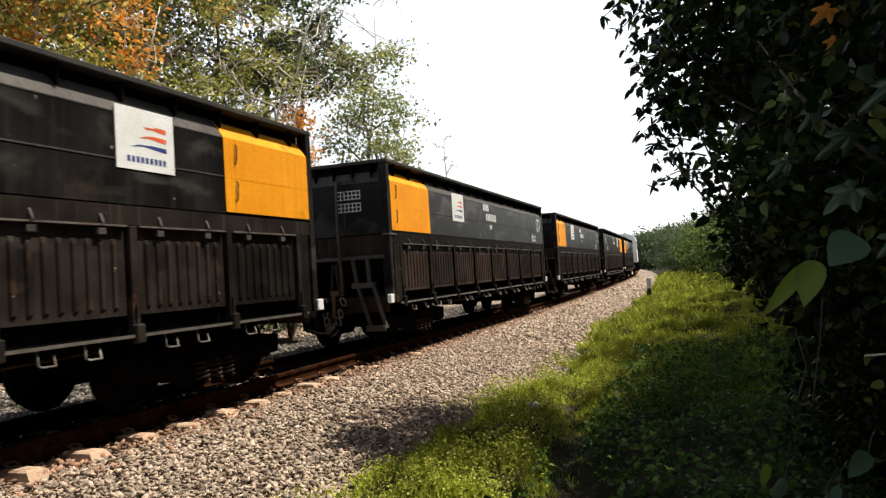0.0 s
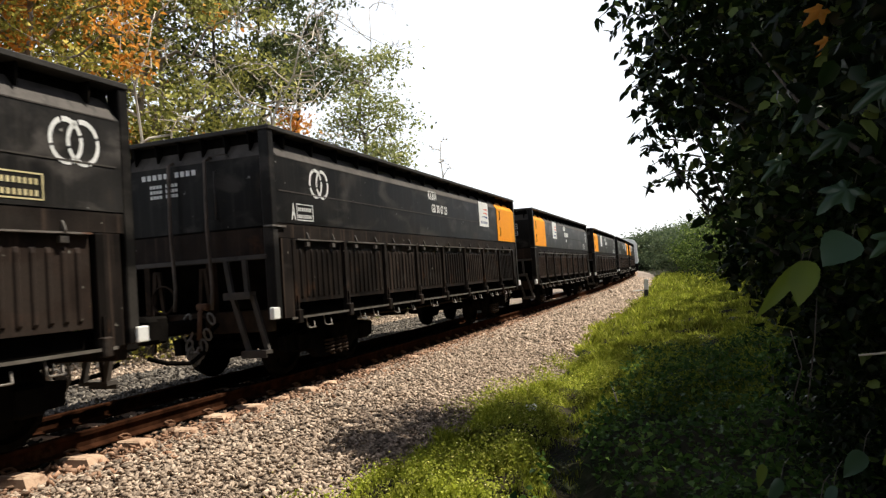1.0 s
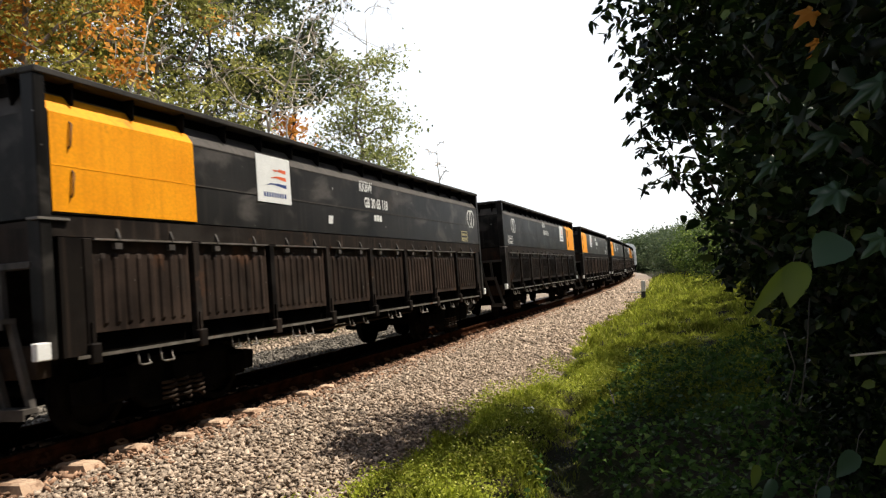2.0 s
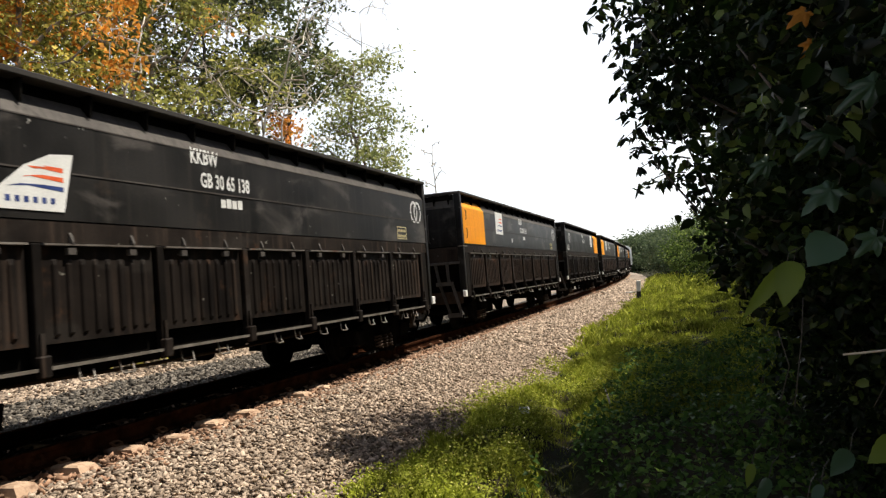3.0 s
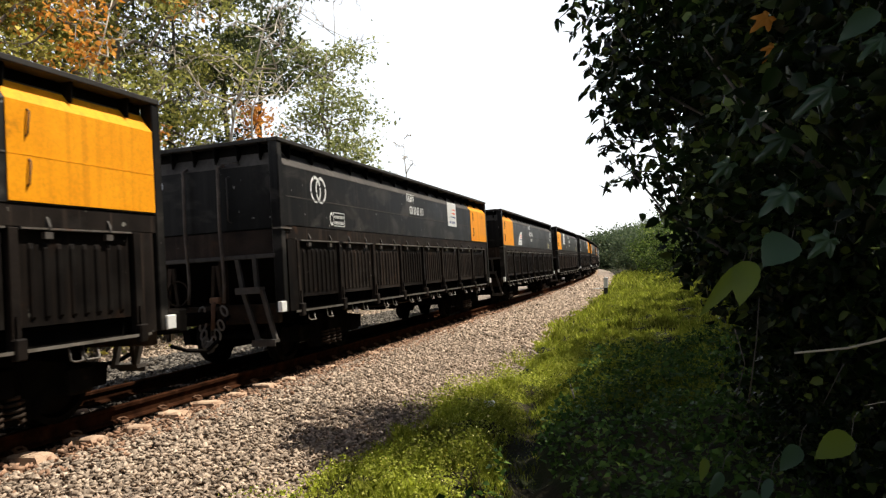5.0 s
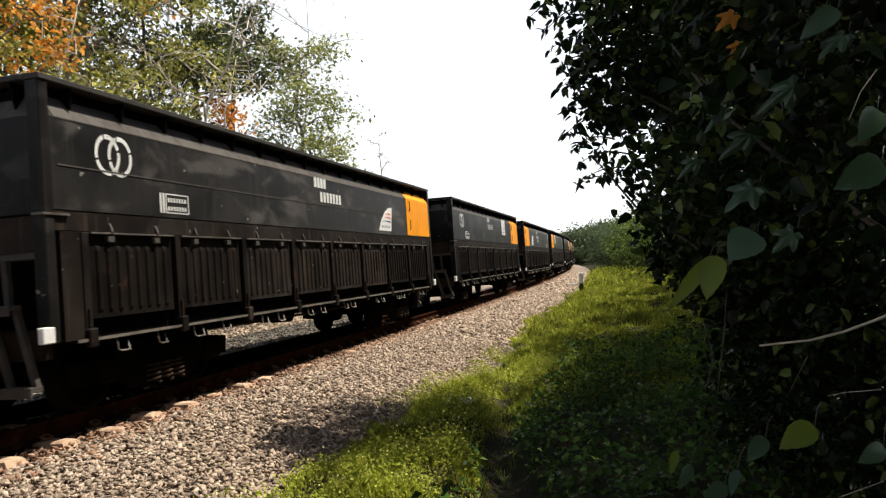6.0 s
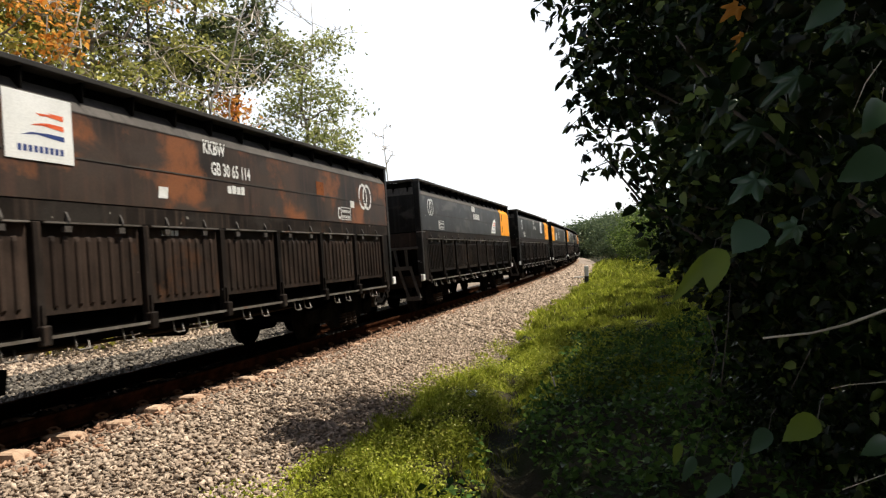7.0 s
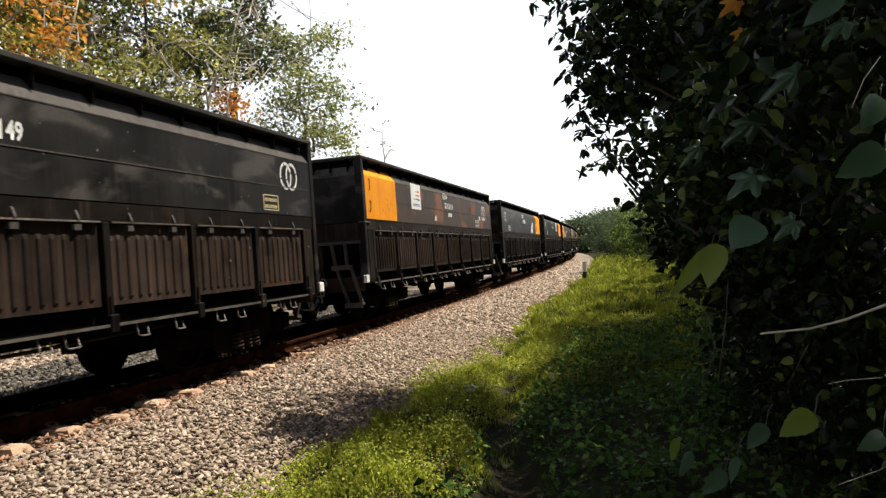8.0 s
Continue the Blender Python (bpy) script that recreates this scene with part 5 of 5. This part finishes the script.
def build_hedge():
    rng = np.random.default_rng(7)
    h = tagged(new("overhanging_shrub"), "tall dense broad-leaved shrub overhanging the verge in shade", "shrub")
    for k in range(26):
        y = rng.uniform(2.2, 9.0)
        x = rng.uniform(1.0, 2.4)
        z = rng.uniform(1.5, 4.5) if y < 5.5 else rng.uniform(0.8, 1.8)
        foot = (x + rng.uniform(0.2, 0.8), y + rng.normal() * 0.4, ground_z(x, y) - 0.1)
        tip = (float(hedge_face(y, z)) + 0.35, y + rng.normal() * 0.5, z)
        part("stem", tube(bmesh.new(), wander(foot, tip, 7, 0.09, rng), [0.035, 0.03, 0.025, 0.02, 0.016, 0.012, 0.008, 0.004], 5), M["darkbark"], h)
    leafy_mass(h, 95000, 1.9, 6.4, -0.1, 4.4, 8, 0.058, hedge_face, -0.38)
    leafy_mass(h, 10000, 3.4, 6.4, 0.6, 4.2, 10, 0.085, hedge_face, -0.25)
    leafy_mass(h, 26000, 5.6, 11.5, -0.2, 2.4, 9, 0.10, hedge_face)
    # hidden upper mass, added to throw shade on the ground below
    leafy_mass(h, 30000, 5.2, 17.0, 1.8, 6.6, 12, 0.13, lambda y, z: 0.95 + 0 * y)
    # thin sprays of leaves that hang out over the verge
    rng = np.random.default_rng(79)
    for a0, e0, a1, e1, d in SPRAYS:
        p, q = near_point(a0, e0, d), near_point(a1, e1, d * 0.97)
        pts = [p.lerp(q, k / 7) + Vector((0, 0, 0.05 * math.sin(math.pi * k / 7))) for k in range(8)]
        spray = part("spray", tube(bmesh.new(), pts, [0.007 - 0.0007 * k for k in range(8)], 5), M["darkbark"], h)
        n = 34
        f = rng.uniform(0.1, 1.0, n)
        at = np.array([p.lerp(q, float(g)) + Vector((0, 0, 0.05 * math.sin(math.pi * g))) for g in f]) + rng.normal(size=(n, 3)) * np.array([0.05, 0.1, 0.05]) * (1.15 - f)[:, None]
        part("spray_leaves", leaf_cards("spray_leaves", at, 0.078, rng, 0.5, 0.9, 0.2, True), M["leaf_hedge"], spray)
    # a taller tree behind it, added out of view to shade the verge
    t = build_tree(2.6, 10.4, 8.2, 1.5, 0.62, "leaf_hedge", 4000, 0.15, "darkbark", 77, "tall broad-leaved tree added out of view to shade the verge", (-1.9, -0.9), 16, 0.1, 0.14, 0.26)
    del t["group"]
    # hidden trees, added so that the grass verge falls into shade
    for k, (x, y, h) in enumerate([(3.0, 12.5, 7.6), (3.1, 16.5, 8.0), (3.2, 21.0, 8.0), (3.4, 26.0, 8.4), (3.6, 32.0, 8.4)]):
        wood = build_tree(x, y, h, 2.0, 0.3, "leaf_hedge", 5200, 0.2, "darkbark", 700 + k, "tall tree added unseen behind the verge shrubs for shade", (-0.3, 0), 18, 0.0, 0.14, 0.3)
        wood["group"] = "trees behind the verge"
    # unseen leaf clumps, placed to cast shade patches on ballast and grass
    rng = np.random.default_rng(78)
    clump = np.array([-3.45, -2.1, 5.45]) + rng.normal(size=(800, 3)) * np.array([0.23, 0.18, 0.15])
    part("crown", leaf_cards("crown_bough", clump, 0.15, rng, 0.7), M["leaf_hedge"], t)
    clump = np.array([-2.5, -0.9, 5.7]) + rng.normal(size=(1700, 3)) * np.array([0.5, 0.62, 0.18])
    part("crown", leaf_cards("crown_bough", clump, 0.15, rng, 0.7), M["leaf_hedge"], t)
    part("bough", tube(bmesh.new(), [(-1.2, -0.6, 5.5), (-2.0, -0.8, 5.75), (-3.1, -0.9, 5.75)], [0.05, 0.035, 0.015], 6), M["darkbark"], t)
    part("bough", tube(bmesh.new(), [(-1.2, -0.6, 5.3), (-2.2, -1.1, 5.6), (-3.45, -2.1, 5.45)], [0.05, 0.035, 0.015], 6), M["darkbark"], t)


def big_leaf(bm, base, tip, width, normal, lobes=0, fold=0.25):
    """A broad leaf with a midrib fold and a curved outline, on a short stalk."""
    b, t = Vector(base), Vector(tip)
    d = t - b
    L = d.length
    d.normalize()
    s = d.cross(Vector(normal)).normalized()
    nn = s.cross(d)
    if lobes:
        # five pointed lobes round the stalk, drooping towards their tips
        rim = []
        for k in range(33):
            a = radians(-150 + 300 * k / 32)
            reach = 0.40 + 0.12 * math.cos(a)
            for at, size in ((0, 1.0), (58, 0.82), (-58, 0.82), (116, 0.55), (-116, 0.55)):
                off = abs(math.degrees(a) - at)
                reach = max(reach, size * (1 - off / 46))
            reach *= 1 + 0.05 * (k % 2)
            rim.append((reach * math.cos(a), reach * math.sin(a)))
        hub = b + d * L * 0.22
        centre, inner, outer = bm.verts.new(hub), [], []
        for f, g in rim:
            p = d * L * 0.78 * f + s * width * 0.85 * g
            r2 = f * f + g * g
            inner.append(bm.verts.new(hub + p * 0.5 + nn * width * 0.07 * math.cos(6.2 * math.atan2(g, f)) - nn * L * 0.04 * r2))
            outer.append(bm.verts.new(hub + p - nn * L * 0.26 * r2))
        for k in range(32):
            bm.faces.new((centre, inner[k], inner[k + 1])).smooth = True
            bm.faces.new((inner[k], outer[k], outer[k + 1], inner[k + 1])).smooth = True
        return
    prof = [(0.0, 0.02), (0.05, 0.5), (0.12, 0.72), (0.2, 0.92), (0.28, 0.93), (0.36, 1.02), (0.46, 0.95), (0.54, 0.93), (0.63, 0.76), (0.71, 0.68), (0.79, 0.47), (0.86, 0.36), (0.93, 0.15), (1.0, 0.0)]
    mid, lf, rt = [], [], []
    for f, w in prof:
        c = b + d * L * f - nn * L * 0.22 * f * f
        mid.append(bm.verts.new(c))
        lf.append(bm.verts.new(c + s * width * 0.5 * w + nn * width * fold * 0.5 * w))
        rt.append(bm.verts.new(c - s * width * 0.5 * w + nn * width * fold * 0.5 * w))
    for k in range(len(prof) - 1):
        for a, c in ((mid, lf), (rt, mid)):
            f = bm.faces.new((a[k], a[k + 1], c[k + 1], c[k]))
            f.smooth = True


VINE_LEAVES = [
    # bearing and height angle of base and tip, width, distance, leaf, lobed
    (4.6, -0.4, 3.7, -3.4, 0.066, 1.9, "leaf_pale", 0),
    (4.1, -0.6, 1.1, -4.3, 0.038, 1.9, "leaf_pale", 0),
    (7.4, 1.1, 5.5, -0.5, 0.092, 1.9, "leaf_big", 0),
    (10.5, -12.5, 8.3, -13.9, 0.056, 1.7, "leaf_pale", 0),
    (2.1, -15.5, 1.3, -17.2, 0.031, 2.0, "leaf_big", 0),
    (4.4, -16.7, 2.9, -18.3, 0.042, 1.8, "leaf_big", 0),
    (5.3, -15.7, 4.7, -17.3, 0.025, 1.8, "leaf_big", 0),
    (15.4, 5.5, 12.8, 4.0, 0.061, 1.5, "leaf_big", 0),
    (11.0, 11.7, 7.9, 10.0, 0.072, 2.0, "leaf_big", 1),
    (7.8, 4.8, 5.3, 3.3, 0.090, 2.0, "leaf_big", 1),
    (13.3, 15.9, 11.0, 14.7, 0.053, 1.9, "leaf_big", 0),
]
VINE_LEAVES_HIGH = [
    (13.9, 14.4, 12.0, 13.3, 0.053, 1.9, "leaf_big", 1),
    (8.0, 8.7, 5.3, 6.8, 0.072, 2.2, "leaf_big", 1),
    (14.6, -13.5, 13.3, -14.6, 0.037, 1.6, "leaf_big", 0),
    (1.1, -14.6, 0.7, -16.1, 0.026, 2.1, "leaf_pale", 0),
    (6.9, 16.9, 5.5, 16.1, 0.063, 2.4, "leaf_orange", 1),
    (7.1, 14.8, 6.3, 13.9, 0.049, 2.4, "leaf_orange", 1),
    (15.3, 9.0, 14.4, 7.2, 0.050, 1.6, "leaf_big", 0),
    (7.3, -13.4, 6.1, -15.0, 0.044, 1.9, "leaf_big", 0),
    (10.1, 1.3, 8.6, -0.2, 0.059, 1.9, "leaf_big", 1),
    (4.0, 7.1, 2.3, 5.6, 0.061, 2.6, "leaf_big", 1),
    (6.1, 10.6, 4.3, 9.0, 0.063, 2.4, "leaf_big", 1),
]
VINE_STEMS = [
    # bearing and height angle along each stem
    ([(7.2, -7.0), (10.5, -6.6), (12.6, -6.0), (15.0, -5.0), (16.7, -3.8)], 1.75, 0.0036, "twig"),
    ([(5.2, -3.0), (4.9, -6.1), (4.5, -8.6), (4.2, -10.6)], 2.2, 0.002, "darkbark"),
    ([(3.5, -5.3), (4.1, -7.8), (3.4, -10.2)], 2.4, 0.002, "darkbark"),
    ([(13.6, 8.5), (14.4, 10.3), (15.4, 11.6)], 1.9, 0.0014, "twig"),
    ([(14.5, -15.7), (11.8, -17.0)], 1.8, 0.0012, "twig"),
    ([(8.9, -10.5), (9.9, -8.5), (10.3, -7.7)], 1.9, 0.0013, "darkbark"),
    ([(11.4, -10.4), (12.5, -10.1), (14.7, -9.8)], 1.9, 0.0012, "twig"),
]


def build_vine():
    v = tagged(new("climbing_vine"), "climbing vine with large heart-shaped and lobed leaves", "vine")
    for k, (a, e, a2, e2, w, d, leaf, lobes) in enumerate(VINE_LEAVES + VINE_LEAVES_HIGH):
        bm = bmesh.new()
        base, tip = near_point(a, e, d), near_point(a2, e2, d - 0.05)
        big_leaf(bm, base, tip, w, (random.uniform(-0.4, 0.4), -0.9, random.uniform(0.1, 0.5)), lobes)
        lf = part("large_leaf", bm, M[leaf], v)
        part("stalk", tube(bmesh.new(), [base, base + Vector((0.012, 0.03, 0.03)), base + Vector((0.03, 0.08, 0.035))], [0.001, 0.001, 0.0014], 5), M["darkbark"], lf)
    for pts, d, r, m in VINE_STEMS:
        n = len(pts)
        ps = [near_point(a, e, d + 0.04 * math.sin(3 * k)) for k, (a, e) in enumerate(pts)]
        part("vine_stem", tube(bmesh.new(), ps, [r * (0.6 + 0.4 * (k + 1) / n) for k in range(n)], 6), M[m], v)


# shrubs along the verge: x, y, height, radius, leaf
VERGE = [(2.9, 13.5, 3.2, 1.6, "leaf_hedge"), (3.0, 18.0, 3.6, 1.9, "leaf_hedge"), (2.7, 23.5, 3.4, 1.8, "leaf_verge"), (2.9, 30.0, 4.2, 2.0, "leaf_verge"), (2.3, 37.0, 3.8, 1.9, "leaf_hedge"),
         (1.0, 45.0, 4.8, 2.2, "leaf_verge"), (1.2, 54.0, 4.6, 2.3, "leaf_hedge"), (0.4, 63.0, 4.6, 2.5, "leaf_verge"), (-1.2, 74.0, 5.0, 2.9, "leaf_verge"),
         (-3.2, 86.0, 5.2, 3.1, "leaf_far"), (-5.4, 100.0, 5.8, 3.4, "leaf_far")]
FAR_WOOD = [(-6.6, 165, 5.4), (-5.9, 150, 5.6), (-5.2, 170, 6.6), (-4.2, 150, 6.0), (-3.2, 165, 7.0), (-2.2, 150, 6.6), (-1.0, 160, 7.5), (0.4, 150, 8.0)]


def build_verge_shrubs():
    for k, (x, y, h, r, leaf) in enumerate(VERGE):
        build_bush(x, y, h, r, leaf, 6500 if y < 40 else 9000, 0.11 + 0.0016 * y, 400 + k, "leafy green shrub at the edge of the grass verge", "shrub", "shrubs along the verge")
    # unseen bank added behind the camera and along the line, blocking sky light
    for k, (x, y) in enumerate([(4.0, -1.5), (3.8, -5.5), (4.2, -9.5), (3.8, -14.0), (4.2, -19.0), (4.0, -25.0), (5.2, 14.0), (5.6, 19.0), (6.2, 25.0), (6.5, 32.0), (7.0, 40.0)]):
        build_bush(x, y, 7.6, 2.7, "leaf_hedge", 7000, 0.3, 450 + k, "tall dense green shrub of an unseen bank added to block sky light", "shrub", "shrubs along the verge")
    for k, (az, d, h) in enumerate(FAR_WOOD):
        x, y = around(az, d)
        build_bush(x, y, h + 1.0, 5.5, "leaf_far", 7000, 0.6, 500 + k, "hazy green tree of the distant wood", "far_tree", "trees of the distant wood")


# ---- grass and low herbs ----
def grass_edge(y):
    return 2.72 + 0.22 * np.sin(y * 1.1 + 0.6) + 0.14 * np.sin(y * 2.7 + 1.0)


def scatter_blades(name, y0, y1, per_m2, height, width, seed, label, x_max=1.4):
    rng = np.random.default_rng(seed)
    tx = track_x((y0 + y1) / 2)
    x0 = tx + 2.2
    n = int((y1 - y0) * (x_max - x0) * per_m2)
    x, y = rng.uniform(x0, x_max, n), rng.uniform(y0, y1, n)
    u = x - track_x(y)
    tuft = np.array([noise.noise(Vector((a * 1.7, b * 1.7, 1.0))) + 0.6 * noise.noise(Vector((a * 4.5, b * 4.5, 2.0))) for a, b in zip(x, y)])
    keep = (u > grass_edge(y) + 0.25 * rng.normal(size=n) * 0.6) & (rng.uniform(size=n) < np.clip(0.62 + 0.9 * tuft, 0.12, 1)) & (np.hypot(x, y) > 1.0) & (ditch(x, y) < 0.5 + 0.2 * rng.normal(size=n)) & ((y > 8.5) | (x < -1.0 - 0.19 * (y - 5.4)))
    x, y, u, tuft = x[keep], y[keep], u[keep], tuft[keep]
    n = len(x)
    z = np.array([ground_z(a, b) for a, b in zip(x, y)]) - 0.01
    h = height * np.clip(0.7 + 1.35 * tuft, 0.25, 2.2) * rng.uniform(0.5, 1.25, n) * np.interp(u, [2.5, 3.1, 4.6, 6.0], [0.55, 1.0, 1.0, 0.8])
    h = np.maximum(h, 0.03)
    a = rng.uniform(0, 6.28, n)
    lean = rng.normal(size=(n, 2)) * 0.35
    w = width * rng.uniform(0.6, 1.3, n)
    base = np.stack([x, y, z], 1)
    side = np.stack([np.cos(a), np.sin(a), np.zeros(n)], 1) * w[:, None]
    midp = base + np.stack([lean[:, 0] * h * 0.35, lean[:, 1] * h * 0.35, h * 0.6], 1)
    tip = base + np.stack([lean[:, 0] * h, lean[:, 1] * h, h * 0.95], 1)
    v = np.stack([base - side * 0.5, base + side * 0.5, midp + side * 0.5, tip, midp - side * 0.5], 1)
    me = fast_mesh(name, v.reshape(-1, 3), np.arange(n * 5).reshape(n, 5))
    ob = part(name, me, M["grass"])
    tagged(ob, label, "grass", kind="stuff")


def scatter_herbs(name, n, x0, x1, y0, y1, size, hmax, seed, label, material):
    rng = np.random.default_rng(seed)
    x, y = rng.uniform(x0, x1, n), rng.uniform(y0, y1, n)
    u = x - track_x(y)
    tuft = np.array([noise.noise(Vector((a * 1.2, b * 1.2, 7.0))) for a, b in zip(x, y)])
    keep = (u > grass_edge(y) + 0.15) & (np.hypot(x, y) > 0.9) & (ditch(x, y) < (0.62 if material == "herb" else 0.5)) & ((y > 8.5) | (material == "herb") | (x < -1.0 - 0.19 * (y - 5.4))) & (rng.uniform(size=n) < 0.6 + 0.8 * tuft)
    x, y, tuft = x[keep], y[keep], tuft[keep]
    n = len(x)
    z = np.array([ground_z(a, b) for a, b in zip(x, y)]) + rng.uniform(0.02, 1, n) ** 1.4 * hmax * (1 + 1.2 * tuft)
    ob = part(name, leaf_cards(name, np.stack([x, y, z], 1), size, rng, 0.7, 0.1, 0.9), M[material])
    tagged(ob, label, "herbs", kind="stuff")


def build_verge_plants():
    scatter_blades("verge_grass", 3.6, 9.0, 4200, 0.105, 0.008, 31, "short lush green grass on the verge")
    scatter_blades("verge_grass", 9.0, 17.0, 2200, 0.125, 0.011, 32, "short lush green grass on the verge")
    scatter_blades("verge_grass", 17.0, 40.0, 480, 0.19, 0.024, 33, "green grass along the railway verge")
    scatter_blades("verge_grass", 40.0, 110.0, 60, 0.30, 0.07, 34, "green grass along the railway verge", 2.0)
    scatter_herbs("clover_herbs", 90000, -3.9, -0.2, 3.8, 15.0, 0.03, 0.17, 35, "small-leaved green herbs among the verge grass", "grass")
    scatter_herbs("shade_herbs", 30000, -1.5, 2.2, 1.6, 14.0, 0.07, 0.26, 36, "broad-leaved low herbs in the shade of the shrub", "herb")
    scatter_herbs("verge_flowers", 2200, -3.3, -1.0, 4.2, 11.0, 0.018, 0.28, 37, "tiny pale yellow flowers in the verge grass", "flower")


# ---- small things on the verge ----
def build_small_things():
    bm = boxes((-0.1, 0.1, -0.07, 0.07, 0.0, 0.56), bevel=0.015)
    p = tagged(new("marker_post"), "short trackside marker post, white above and black below", "marker post")
    part("post_base", bm, M["postblack"], p, "black painted lower half")
    part("post_top", boxes((-0.1, 0.1, -0.07, 0.07, 0.56, 1.08), bevel=0.015), M["white"], p, "white painted upper half")
    p.matrix_basis = pose(-3.3, 36.6, ground_z(-3.3, 36.6) - 0.08, 0, 2.5, 12)
    part("side_arm", tube(bmesh.new(), [(-0.1, 0, 0.52), (-0.62, 0, 0.50)], 0.03, 6), M["white"], p)
    bm = bmesh.new()
    rng = np.random.default_rng(5)
    grid = [[bm.verts.new(((i - 2) * 0.035, (j - 1.5) * 0.03, 0.02 + 0.02 * rng.uniform(-1, 1) + 0.03 * (j % 2))) for j in range(4)] for i in range(5)]
    for i in range(4):
        for j in range(3):
            bm.faces.new((grid[i][j], grid[i + 1][j], grid[i + 1][j + 1], grid[i][j + 1]))
    bmesh.ops.solidify(bm, geom=list(bm.faces), thickness=0.004)
    lt = part("plastic_litter", bm, M["plastic"])
    lt.matrix_basis = pose(-2.28, 8.99, ground_z(-2.28, 8.99) + 0.09, 20, 10, 15)
    tagged(lt, "crumpled scrap of white plastic lying in the grass", "litter")
    st = part("broken_stick", tube(bmesh.new(), [(0, 0, 0), (0.01, 0.02, 0.14), (-0.02, 0.02, 0.27), (-0.05, 0.03, 0.36)], [0.014, 0.013, 0.011, 0.007], 6), M["twig"])
    st.matrix_basis = pose(-1.18, 8.8, ground_z(-1.18, 8.8) - 0.02)
    tagged(st, "short bleached stick standing up from the herbs", "stick")


# ---- the place ----
build_ground()
build_ballast()
TRACK = build_track()
SHARED = {}
for row in WAGON_ROWS:
    build_wagon(row, SHARED)
LOCO = build_locomotive()
WAGONS.append((LOCO, 6, 1.6, 0.0))
build_woods()
build_hedge()
build_vine()
build_verge_shrubs()
build_verge_plants()
build_small_things()
scatter_stones("ballast_stones", -8, 1.5, 1.0, 3.3, 420, 0.06, 8, "grey-brown broken ballast stones beside the sleepers", 0.5)
scatter_stones("ballast_stones", 1.5, 15, 1.0, 3.3, 1150, 0.043, 1, "grey-brown broken ballast stones beside the sleepers", 0.5)
scatter_stones("ballast_stones", 15, 34, 1.0, 3.2, 260, 0.075, 2, "grey-brown broken ballast stones beside the sleepers", 0.4)
scatter_stones("ballast_stones", 34, 75, 1.0, 3.1, 45, 0.14, 3, "grey-brown broken ballast stones beside the sleepers", 0.4)
scatter_stones("ballast_stones", 3, 30, -7.6, -4.2, 110, 0.085, 4, "grey-brown broken ballast stones on the far side of the track")
scatter_stones("ballast_stones", 3, 30, -4.3, -0.98, 220, 0.075, 7, "dark grey ballast stones on the far side of the track", 0, "dark_stone")
scatter_stones("grimy_stones", 1.5, 30, -0.98, 0.66, 520, 0.065, 5, "grimy ballast stones between the rails, coloured dark for the shade under the train", 0, "grime_shade_stone")
scatter_stones("rust_stones", 1.5, 60, 0.64, 1.4, 420, 0.05, 6, "rust-stained ballast stones along the rail", 0.3, "rust_stone")
build_sleepers(TRACK)
motions()
